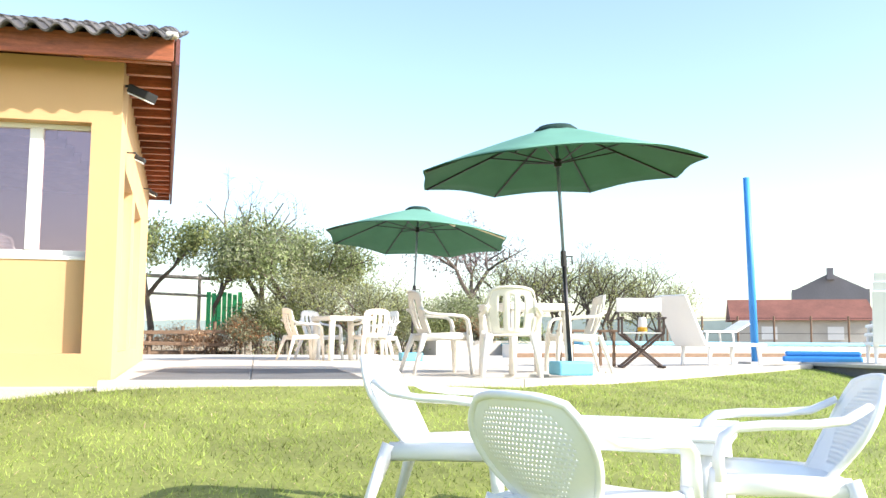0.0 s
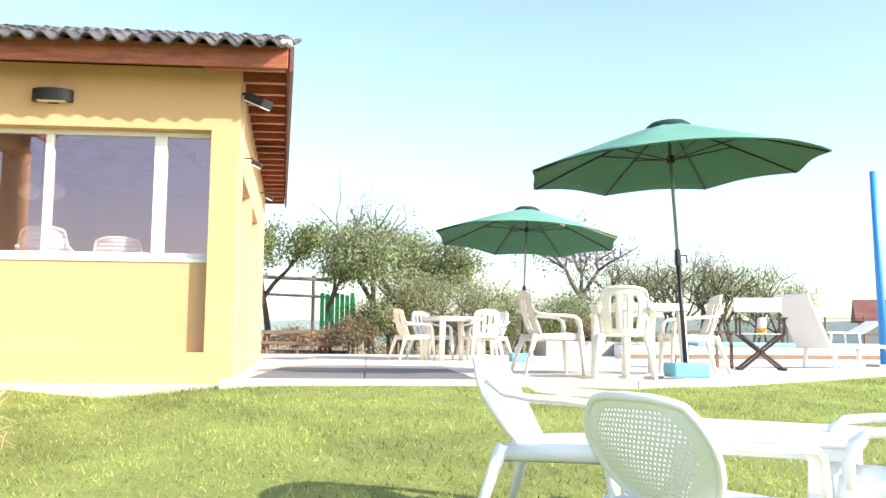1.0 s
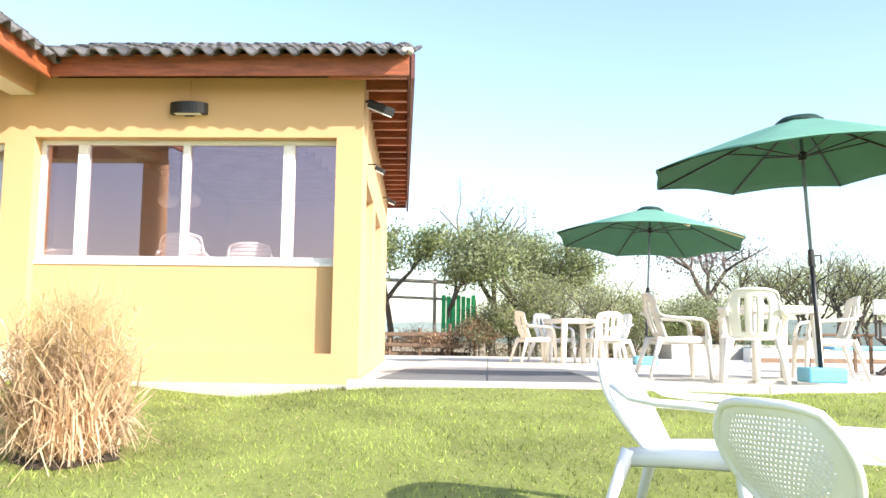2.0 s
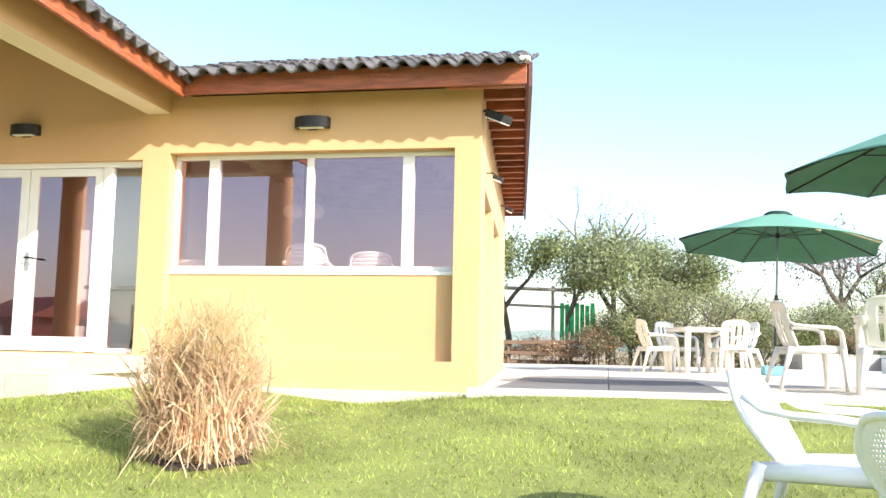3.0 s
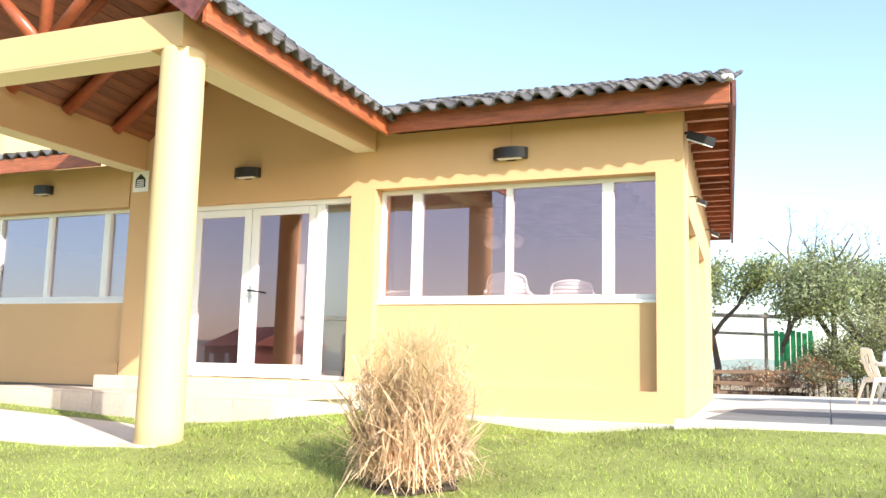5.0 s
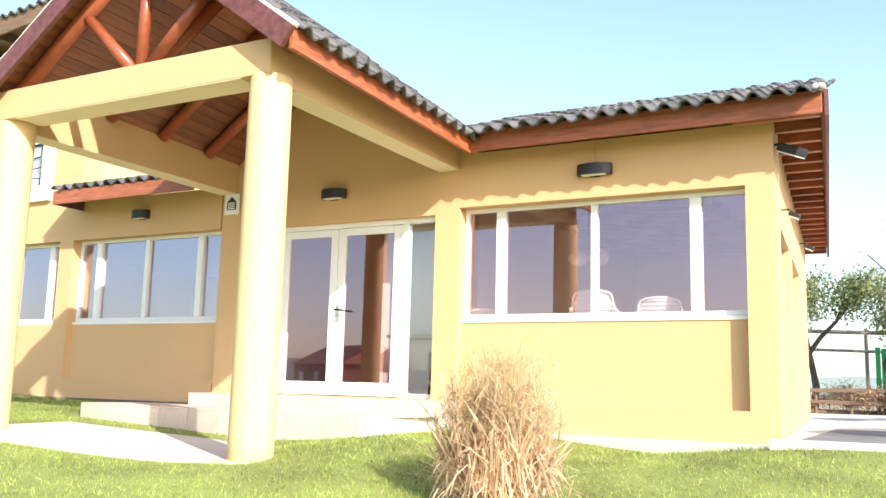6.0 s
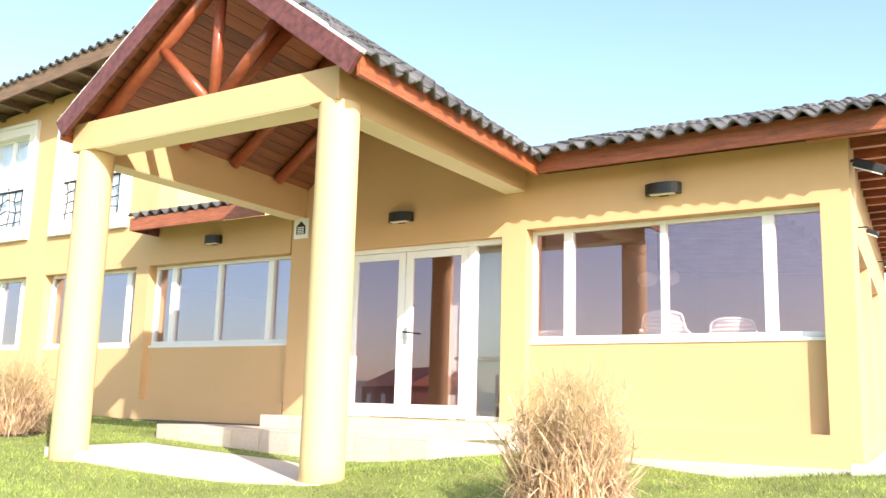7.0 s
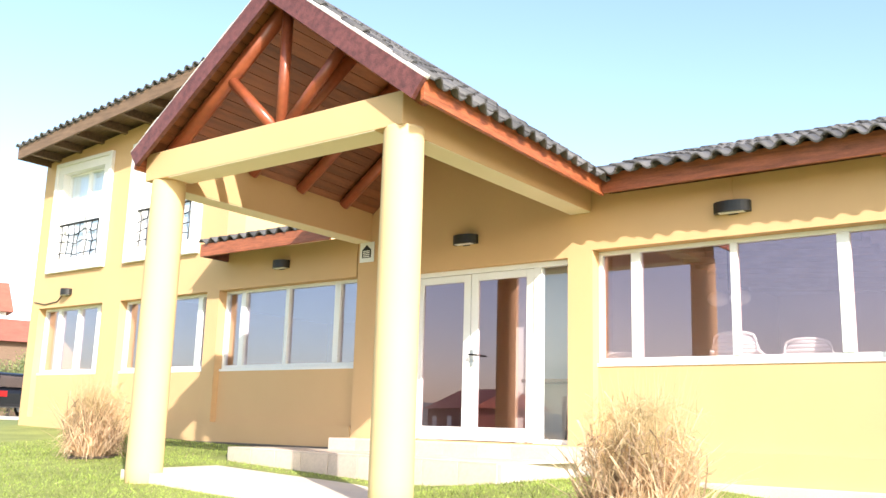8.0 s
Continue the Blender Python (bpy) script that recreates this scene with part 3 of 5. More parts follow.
for k in range(21):
    y = -0.28 + k * 0.42
    xe = 0.46 + (-0.82) * (y + 0.47) / 8.87
    part("rafter", boxed(xe - 0.75, xe, y, y + 0.075, 2.90, 3.055, 0.006), REDWOOD, roof_r)
part("mortar_cap", boxed(0.40, 0.51, -0.47, -0.38, 3.085, 3.14, 0.02), MORTAR, roof_r, "white mortar at the roof corner")

# ---- lean-to roof over the left bay, roof of the upper storey ----
roof_l = empty("roof_left")
setting(roof_l, "short grey tiled lean-to roof with red fascia", "roof")
lr = bmesh.new()
box(lr, -9.28, -6.74, -0.45, 1.2, -0.02, 0.02, m=Matrix.Translation((0, 0, 3.05)) @ Matrix.Rotation(radians(17), 4, "X"))
part("deck", lr, BROWNWOOD, roof_l)
part("fascia", boxed(-9.30, -6.74, -0.50, -0.46, 2.77, 2.95, 0.004), REDWOOD, roof_l, "red stained fascia board")
part("end_board", boxed(-9.30, -9.26, -0.459, -0.002, 2.77, 2.96, 0.004), DARKWOOD, roof_l)
roof_u = empty("roof_upper")
setting(roof_u, "grey tiled roof of the upper storey with brown fascia", "roof")
UP = Matrix.Translation((-14.52, -0.6, 5.0)) @ Matrix.Rotation(radians(-5.2), 4, "Y")
part("deck", boxed(0.0, 6.3, 0.0, 8.5, 0.20, 0.25, m=UP), BROWNWOOD, roof_u)
part("fascia", boxed(0.0, 6.3, -0.04, 0.0, 0.03, 0.25, 0.004, m=UP), BROWNWOOD, roof_u, "brown weathered fascia board")
part("fascia", boxed(-0.04, 0.0, -0.04, 8.5, 0.03, 0.25, 0.004, m=UP), BROWNWOOD, roof_u)
for k in range(9):
    part("rafter", boxed(0.25 + k * 0.68, 0.33 + k * 0.68, 0.0, 0.8, 0.06, 0.20, 0.005, m=UP), BROWNWOOD, roof_u)


# ---- porch timbers ----
truss = empty("roof_truss")
tagged(truss, "varnished red log truss over the porch beam", "truss", kind="structure")
TY = -3.15
part("king_post", tubed([(RIDGE_X, TY, 3.12), (RIDGE_X, TY, RIDGE_Z - 0.12)], 0.055, 12), LOG, truss, smooth=True)
for side_ in (-1, 1):
    part("strut", tubed([(RIDGE_X + side_ * 0.10, TY, 3.17), slope_pt(side_, LEN * 0.44, TY, -0.10)], 0.055, 12), LOG, truss, smooth=True)
    part("chord", tubed([slope_pt(side_, 0.06, TY, -0.075), slope_pt(side_, LEN * 0.95, TY, -0.075)], 0.075, 12), LOG, truss, smooth=True)
part("ridge_log", tubed([(RIDGE_X, -3.36, RIDGE_Z - 0.10), (RIDGE_X, 0.0, RIDGE_Z - 0.10)], 0.06, 12), LOG, porch_roof, smooth=True)
for side_ in (-1, 1):
    for k in range(3):
        y = -2.13 + k * 0.75
        part("rafter_log", tubed([slope_pt(side_, 0.08, y, -0.07), slope_pt(side_, LEN * 0.86, y, -0.07)], 0.068, 12), LOG, porch_roof, smooth=True)
    # ceiling planks run along the porch
    pl = boxed(-0.062, 0.062, -3.38, -0.0, 0.0, 0.016, 0.003)
    first = part("plank", pl, PLANK, porch_roof)
    n_pl = int(LEN / 0.127)
    for k in range(n_pl):
        ob = first if k == 0 else new("plank", first.data)
        ob.parent = porch_roof
        ob.matrix_basis = Matrix.Translation(slope_pt(side_, 0.07 + k * 0.127, 0.0, 0.0)) @ Matrix.Rotation(side_ * SLOPE, 4, "Y")

# ---- roof tiles ----
def tile_mesh():
    """One curved clay tile, 0.21 wide and 0.42 long, rising towards +y."""
    bm = bmesh.new()
    n, t = 12, 0.017
    rows = []
    for y in (0.0, 0.42):
        up = [bm.verts.new((0.208 * (k / n - 0.5), y, 0.030 + 0.035 * math.sin(2 * math.pi * k / n))) for k in range(n + 1)]
        lo = [bm.verts.new((0.208 * (k / n - 0.5), y, 0.030 - t + 0.035 * math.sin(2 * math.pi * k / n))) for k in range(n + 1)]
        rows.append((up, lo))
    (u0, l0), (u1, l1) = rows
    for k in range(n):
        bm.faces.new((u0[k], u0[k + 1], u1[k + 1], u1[k]))
        bm.faces.new((l0[k + 1], l0[k], l1[k], l1[k + 1]))
        bm.faces.new((u0[k + 1], u0[k], l0[k], l0[k + 1]))
        bm.faces.new((u1[k], u1[k + 1], l1[k + 1], l1[k]))
    for k in (0, n):
        bm.faces.new((u0[k], u1[k], l1[k], l0[k]))
    bmesh.ops.recalc_face_normals(bm, faces=bm.faces)
    me = bpy.data.meshes.new("tile")
    bm.to_mesh(me)
    bm.free()
    me.materials.append(TILE)
    for p in me.polygons:
        p.use_smooth = abs(p.normal.z) > 0.3
    return me


TILE_ME = tile_mesh()
random.seed(3)


def tile_field(parent, m, cols, rows, keep=lambda x, y: True):
    """Tiles laid in the frame m: x along the eave, y up the slope."""
    for r in range(rows):
        for c in range(cols):
            if not keep(c * 0.20, r * 0.34):
                continue
            ob = new("tile", TILE_ME)
            ob.parent = parent
            ob.matrix_basis = m @ Matrix.Translation((c * 0.20 + random.uniform(-0.006, 0.006), r * 0.34 + random.uniform(-0.012, 0.012), random.uniform(0, 0.008))) @ pose(0, 0, 0, -3.0 + random.uniform(-0.8, 0.8), random.uniform(-1.5, 1.5), random.uniform(-1.2, 1.2))


tile_field(roof_r, Matrix.Translation((-3.03, -0.545, 3.045)) @ pose(0, 0, 0, 20.5), 18, 5)
# side edge of the right wing roof
ang = math.atan2(E3.y - E2.y, E3.x - E2.x)
tile_field(roof_r, Matrix.Translation((0.485, -0.18, 3.085)) @ Matrix.Rotation(ang, 4, "Z") @ pose(0, 0, 0, 10), 42, 1)
for side_, z0 in ((1, 0), (-1, 0)):
    base = slope_pt(side_, LEN + 0.09, -3.38 if side_ > 0 else -0.3, 0.075)
    up = (slope_pt(side_, 0, 0) - slope_pt(side_, 1, 0)).normalized()
    along = Vector((0, side_, 0))
    m_t = Matrix((( along.x, up.x, 0, base.x), (along.y, up.y, 0, base.y), (along.z, up.z, 0, base.z), (0, 0, 0, 1)))
    nrm = along.cross(up)
    m_t[0][2], m_t[1][2], m_t[2][2] = nrm
    tile_field(porch_roof, m_t @ Matrix.Translation((0.1, 0, 0)), 15 if side_ < 0 else 16, 7)
tile_field(roof_l, Matrix.Translation((-9.2, -0.52, 2.955)) @ pose(0, 0, 0, 17), 13, 3)
tile_field(roof_u, UP @ Matrix.Translation((0.05, -0.08, 0.25)) @ pose(0, 0, 0, 6), 31, 2)
# ridge and mortar along the gable edge
for side_ in (-1, 1):
    random.seed(8 + side_)
    for k in range(9):
        s0 = 0.02 + k * (LEN / 9)
        mb = boxed(-0.5 * LEN / 9, 0.5 * LEN / 9, -0.015, 0.05, -0.02, 0.012 + random.uniform(0, 0.016), 0.010)
        ob = part("edge_mortar", mb, MORTAR, porch_roof)
        ob.matrix_basis = Matrix.Translation(slope_pt(side_, s0 + LEN / 18, -3.43, 0.085)) @ Matrix.Rotation(side_ * SLOPE, 4, "Y")
rt = boxed(-0.11, 0.11, -3.49, 0.3, -0.02, 0.07, 0.03)
ob = part("ridge_cap", rt, TILE, porch_roof)
ob.location = (RIDGE_X, 0, RIDGE_Z + 0.045)


# ---- lamps and fixtures on the walls ----
def wall_lamp(x, y, z, w):
    lamp = empty("wall_lamp", Matrix.Translation((x, y, z)))
    hw = w / 2
    bm = bmesh.new()
    n = 12
    front = [(-hw, 0.0)] + [(hw * math.sin(-1.2 + 2.4 * k / n) / math.sin(1.2), -0.055 - 0.075 * (math.cos(-1.2 + 2.4 * k / n) - math.cos(1.2)) / (1 - math.cos(1.2))) for k in range(n + 1)] + [(hw, 0.0)]
    prism(bm, front, -0.055, 0.055)
    part("housing", bm, BLACKLAMP, lamp, "black half-round housing")
    part("diffuser", boxed(-hw * 0.7, hw * 0.7, -0.09, -0.02, -0.06, -0.054), PLASTIC, lamp, "white underside diffuser")
    part("mounting_plate", boxed(-0.05, 0.05, -0.012, 0.0, -0.07, 0.07, 0.003), BLACKLAMP, lamp)
    tagged(lamp, "black half-round lamp mounted on the yellow wall", "wall lamp", "wall lamps")


wall_lamp(-1.72, 0.0, 2.66, 0.36)
wall_lamp(-4.94, 0.0, 2.66, 0.33)
wall_lamp(-8.10, 0.0, 2.63, 0.28)
wall_lamp(-13.50, 0.0, 2.60, 0.24)
cable = part("lamp_cable", tubed([(-14.55, -0.012, 2.48), (-14.2, -0.014, 2.42), (-13.8, -0.014, 2.45), (-13.62, -0.012, 2.58)], 0.008, 6), BLACKLAMP)
tagged(cable, "thin dark cable drooping along the wall to a lamp", "cable")
conduit = part("lamp_conduit", tubed([(-1.72, -0.008, 2.72), (-1.72, -0.008, 2.97)], 0.006, 6), YELLOW)
tagged(conduit, "thin painted conduit above a wall lamp", "conduit")


def floodlight(x, y, z, s, turn):
    f = empty("floodlight", Matrix.Translation((x, y, z)) @ pose(0, 0, 0, 0, 0, turn))
    part("bracket", tubed([(-0.02, 0, 0.03), (0.06, 0, 0.03), (0.09, 0, 0.0)], 0.014 * s, 6), DARKMETAL, f)
    part("housing", boxed(0.03, 0.25 * s, -0.09 * s, 0.09 * s, -0.035 * s, 0.045 * s, 0.012, m=pose(0.03, 0, 0, 0, 24, 0)), BLACKLAMP, f, "black sloping housing")
    part("lens", boxed(0.05, 0.24 * s, -0.08 * s, 0.08 * s, -0.046 * s, -0.036 * s, m=pose(0.03, 0, 0, 0, 24, 0)), PLASTIC, f, "pale lens")
    tagged(f, "small outdoor floodlight fixed under the eaves", "floodlight", "floodlights")


floodlight(0.02, 0.10, 2.74, 1.0, -25)
floodlight(-0.03, 0.75, 2.24, 0.55, 0)
floodlight(-0.33, 4.6, 2.5, 0.6, 0)
sign = empty("alarm_sign", Matrix.Translation((-6.52, -0.004, 2.66)))
part("plate", boxed(-0.12, 0.12, -0.014, 0, -0.13, 0.13, 0.004), WHITEP, sign, "white plate")
em = bmesh.new()
prism(em, [(-0.075, -0.075), (0.075, -0.075), (0.075, 0.03), (0.0, 0.095), (-0.075, 0.03)], 0, 0.004)
bmesh.ops.transform(em, matrix=Matrix.Translation((0, -0.015, 0)) @ Matrix.Rotation(radians(90), 4, "X"), verts=em.verts)
part("emblem", em, DARKMETAL, sign, "dark blue house-shaped emblem")
for k in range(4):
    part("bar", boxed(-0.055, 0.055, -0.0225, -0.020, -0.065 + k * 0.024, -0.053 + k * 0.024), WHITEP, sign)
tagged(sign, "small white sign plate with a dark emblem on the wall", "sign")


# ---- the room behind the glass ----
room = part("room_floor", boxed(-14.25, -0.75, 0.33, 7.38, 0.1, 0.28), ROOMFLOOR)
setting(room, "brown tiled floor inside the house", "floor")
ceil = part("ceiling", boxed(-14.25, -0.75, 0.33, 7.38, 2.86, 2.89), ROOMWALL)
setting(ceil, "plain white ceiling of the rooms", "ceiling")
pw = part("wall_partition", boxed(-3.62, -3.50, 0.95, 7.38, 0.28, 2.85), ROOMWALL)
setting(pw, "white partition wall inside", "wall")
pw = part("wall_partition_left", boxed(-6.70, -6.58, 0.34, 7.38, 0.28, 2.85), ROOMWALL)
setting(pw, "white partition wall inside", "wall")
for k in range(12):
    b = part("ceiling_beam", boxed(-2.55, 0.0, 0.0, 0.07, -0.12, 0.0, 0.005, m=pose(-0.9, 0.75 + k * 0.45, 2.68, 0, 3.8, 0)), PALEWOOD)
    tagged(b, "pale timber rafter under the room ceiling", "beam", "room beams", "structure")
pw = part("wall_closet", boxed(-4.62, -3.52, 0.62, 0.72, 0.28, 2.85), PLASTER)
setting(pw, "white wall just inside the sidelight", "wall")
trestle = empty("trestle_table", Matrix.Translation((-4.0, 0.42, 0.28)) @ Matrix.Diagonal((0.7, 0.55, 1, 1)))
part("tabletop", boxed(-0.45, 0.45, -0.3, 0.3, 0.70, 0.74, 0.004), BROWNWOOD, trestle)
for sx in (-0.36, 0.36):
    for sy in (-1, 1):
        part("leg", tubed([(sx, 0.28 * sy, 0.0), (sx, 0.06 * sy, 0.70)], 0.022, 8), DARKMETAL, trestle)
tagged(trestle, "dark trestle table standing inside the entrance", "table")
globe = empty("pendant_lamp", Matrix.Translation((-2.35, 1.6, 2.855)))
part("cord", tubed([(0, 0, 0), (0, 0, -0.75)], 0.006, 6), BLACKLAMP, globe)
for dx in (-0.13, 0.13):
    gb = bmesh.new()
    bmesh.ops.create_uvsphere(gb, u_segments=16, v_segments=10, radius=0.12)
    bmesh.ops.transform(gb, matrix=Matrix.Translation((dx, 0, -0.85)) @ Matrix.Diagonal((1, 1, 0.75, 1)), verts=gb.verts)
    part("shade", gb, PLASTIC, globe, "white rounded shade", True)
tagged(globe, "pair of white pendant lamp shades in the room", "lamp")


# ---- plastic chairs and tables ----
def ribbed_back(w0, w1, w2, h, lean, z0, y0):
    """A rounded backrest of narrow horizontal ribs."""
    bm = bmesh.new()
    nu, nv = 14, 66
    rows = []
    for j in range(nv + 1):
        v = j / nv
        w = w1 * math.sqrt(max(0.05, 1 - max(0.0, v - 0.5) ** 2 * 3.2))
        rows.append([bm.verts.new((u * w, y0 + lean * v - 0.05 * u * u + 0.006 * math.sin(v * 22 * math.pi), z0 + h * v)) for u in (2 * i / nu - 1 for i in range(nu + 1))])
    for r0, r1 in zip(rows, rows[1:]):
        for i in range(nu):
            bm.faces.new((r0[i], r0[i + 1], r1[i + 1], r1[i]))
    bmesh.ops.recalc_face_normals(bm, faces=bm.faces)
    bmesh.ops.solidify(bm, geom=bm.faces[:], thickness=0.010)
    return bm


def back_panel(lattice, w0, w1, w2, h, lean, z0, y0):
    """A curved backrest; lattice cuts a net of small slots, else three upright slots."""
    bm = bmesh.new()
    nu, nv = (57, 45) if lattice else (22, 16)

    def at(i, j):
        u, v = 2 * i / nu - 1, j / nv
        w = w0 + (w1 - w0) * math.sin(min(v / 0.6, 1) * math.pi / 2)
        if v > 0.6:
            k = (v - 0.6) / 0.4
            w = w1 + (w2 - w1) * k * k
        z = z0 + h * (v * (1 - 0.07 * abs(u) ** 3 * v))
        return Vector((u * w, y0 + lean * v + 0.02 * math.sin(v * math.pi) - 0.05 * u * u, z))

    grid = [[bm.verts.new(at(i, j)) for j in range(nv + 1)] for i in range(nu + 1)]
    for i in range(nu):
        for j in range(nv):
            u, v = 2 * (i + 0.5) / nu - 1, (j + 0.5) / nv
            if lattice:
                lim = 0.74 - 0.34 * max(0.0, 0.45 - v) / 0.45 - 0.25 * max(0.0, v - 0.72) / 0.2
                hole = abs(u) < lim and 0.10 < v < 0.88 and j % 2 == 1 and (i + (j // 2) % 2) % 2 == 1
            else:
                hole = 0.12 < v < 0.80 and any(abs(u - c) < 0.10 for c in (-0.42, 0.0, 0.42))
            if not hole:
                bm.faces.new((grid[i][j], grid[i + 1][j], grid[i + 1][j + 1], grid[i][j + 1]))
    loose = [v for v in bm.verts if not v.link_faces]
    bmesh.ops.delete(bm, geom=loose, context="VERTS")
    bmesh.ops.recalc_face_normals(bm, faces=bm.faces)
    bmesh.ops.solidify(bm, geom=bm.faces[:], thickness=0.010)
    return bm


def rim_path(w0, w1, w2, h, lean, z0, y0):
    out = []
    for u in (-1, 1):
        side_pts = []
        for j in range(9):
            v = j / 8
            w = w0 + (w1 - w0) * math.sin(min(v / 0.6, 1) * math.pi / 2)
            if v > 0.6:
                k = (v - 0.6) / 0.4
                w = w1 + (w2 - w1) * k * k
            side_pts.append(Vector((u * w, y0 + lean * v + 0.02 * math.sin(v * math.pi) - 0.05, z0 + h * v * (1 - 0.07 * v))))
        out.append(side_pts)
    v = 1.0
    top = [Vector((u * w2, y0 + lean - 0.05 * u * u, z0 + h * (1 - 0.07 * abs(u) ** 3))) for u in (-0.8, -0.5, 0, 0.5, 0.8)]
    return out[0] + top + out[1][::-1]


def plastic_chair(m, mat, lattice, label, group, ribbed=False):
    """A moulded armchair facing -y, standing at m."""
    c = empty("plastic_chair", m)
    dims = (0.150, 0.250, 0.185, 0.37, 0.20, 0.385, 0.19) if lattice else (0.19, 0.225, 0.19, 0.44, 0.12, 0.40, 0.20)
    if ribbed:
        back = part("backrest", ribbed_back(*dims), mat, c, "ribbed rounded backrest")
    else:
        back = part("backrest", back_panel(lattice, *dims), mat, c, "netted backrest" if lattice else "slatted backrest", True)
    part("rim", tubed(rim_path(*dims), 0.015, 8), mat, back, smooth=True)
    st = bmesh.new()
    n = 10
    g = []
    for i in range(n + 1):
        row = []
        for j in range(n + 1):
            u, v = 2 * i / n - 1, j / n
            w = 0.235 - 0.045 * v
            z = 0.425 - 0.025 * v - 0.018 * (1 - u * u) * math.sin(math.pi * min(v * 1.1, 1)) - 0.03 * max(0.0, 0.12 - v) / 0.12
            row.append(st.verts.new((u * w, -0.24 + 0.45 * v, z)))
        g.append(row)
    for i in range(n):
        for j in range(n):
            st.faces.new((g[i][j], g[i + 1][j], g[i + 1][j + 1], g[i][j + 1]))
    bmesh.ops.recalc_face_normals(st, faces=st.faces)
    bmesh.ops.solidify(st, geom=st.faces[:], thickness=0.014)
    part("seat", st, mat, c, smooth=True)
    for sx in (-1, 1):
        part("side_rail", tubed([(sx * 0.235, -0.235, 0.385), (sx * 0.225, 0.0, 0.38), (sx * 0.20, 0.215, 0.37)], 0.03, 8, flat=1.3), mat, c, smooth=True)
        part("front_leg", tubed([(sx * 0.285, -0.27, 0.0), (sx * 0.275, -0.26, 0.2), (sx * 0.262, -0.245, 0.38), (sx * 0.264, -0.242, 0.44)], [0.024, 0.032, 0.042, 0.036], 10, flat=0.75, up=(0, 1, 0)), mat, c, smooth=True)
        part("rear_leg", tubed([(sx * 0.27, 0.34, 0.0), (sx * 0.245, 0.28, 0.2), (sx * 0.205, 0.215, 0.40)], [0.022, 0.030, 0.042], 10, flat=0.75, up=(0, 1, 0)), mat, c, smooth=True)
        part("armrest", tubed([(sx * 0.264, -0.242, 0.40), (sx * 0.268, -0.238, 0.49), (sx * 0.274, -0.222, 0.552), (sx * 0.282, -0.175, 0.585), (sx * 0.286, -0.07, 0.595), (sx * 0.278, 0.07, 0.598), (sx * 0.258, 0.19, 0.612), (sx * 0.225, 0.28, 0.66)], [0.024, 0.021, 0.019, 0.018, 0.018, 0.017, 0.016, 0.014], 10, flat=1.8, up=(1, 0, 0)), mat, c, smooth=True)
    tagged(c, label, "chair", group)
    return c


def plastic_table(m, w, d, h, mat, label, group, leg=0.045):
    t = empty("plastic_table", m)
    part("tabletop", boxed(-w / 2, w / 2, -d / 2, d / 2, h - 0.022, h, 0.010), mat, t)
    part("skirt", boxed(-w / 2 + 0.012, w / 2 - 0.012, -d / 2 + 0.012, d / 2 - 0.012, h - 0.07, h - 0.022, 0.006), mat, t)
    for sx in (-1, 1):
        for sy in (-1, 1):
            x, y = sx * (w / 2 - 0.08), sy * (d / 2 - 0.08)
            part("leg", tubed([(x + sx * 0.03, y + sy * 0.03, 0), (x, y, h - 0.06)], [leg * 0.75, leg], 10), mat, t, smooth=True)
    tagged(t, label, "table", group)
    return t


def facing(x, y, z, dx, dy, tilt=0.0):
    """Standing at x, y and facing along dx, dy."""
    return pose(x, y, z, 0, 0, math.degrees(math.atan2(dy, dx)) + 90) @ pose(0, 0, 0, tilt)


LG = "chairs round the lawn table"
for x, y, dx, dy in ((2.10, -4.66, 0.90, -0.43), (2.37, -5.57, 0.84, 0.54), (3.18, -5.42, -0.93, 0.36)):
    plastic_chair(facing(x, y, lawn_z(x, y) - 0.005, dx, dy), PLASTIC, True, "white moulded plastic armchair with a netted back on the lawn", LG)
plastic_table(pose(2.85, -4.96, lawn_z(2.85, -4.96) - 0.004, 0, 0, -33), 0.74, 0.78, 0.50, PLASTIC, "low white plastic table on the lawn", "")

PG = "terrace chairs"
for x, y, dx, dy, mat in ((3.12, 0.72, 0.95, 0.1, PLASTIC_OLD), (3.66, -0.12, 0.25, 0.97, PLASTIC_OLD), (4.70, 0.95, -0.97, 0.1, PLASTIC_OLD)):
    plastic_chair(facing(x, y, PATIO_Z + 0.005, dx, dy), mat, False, "cream plastic armchair with a slatted back on the terrace", PG)
for x, y, dx, dy in ((2.0, 6.6, 0.9, 0.3), (2.35, 7.4, 0.6, -0.7), (3.15, 6.6, -0.2, 0.97), (3.35, 7.2, -0.8, -0.3)):
    plastic_chair(facing(x, y, PATIO_Z + 0.005, dx, dy), PLASTIC if y > 7 else PLASTIC_OLD, False, "pale plastic armchair by the far terrace table", PG)
plastic_table(pose(4.08, 0.78, PATIO_Z + 0.005, 0, 0, 12), 0.78, 0.78, 0.73, PLASTIC_OLD, "cream square plastic table on the terrace", "terrace tables", 0.05)
plastic_table(pose(2.66, 6.75, PATIO_Z + 0.005, 0, 0, 20), 0.8, 0.8, 0.73, PLASTIC_OLD, "cream square plastic table far on the terrace", "terrace tables", 0.055)
# stacks inside the window
for x, y, n, turn in ((-1.86, 0.70, 5, 180), (-1.20, 0.72, 4, 185), (-3.10, 0.70, 3, 180)):
    for k in range(n):
        plastic_chair(pose(x, y - 0.03 * k, 0.283 + 0.085 * k, 0, 0, turn), PLASTIC, False, "white plastic chair in a stack behind the window", "stacked chairs", True)


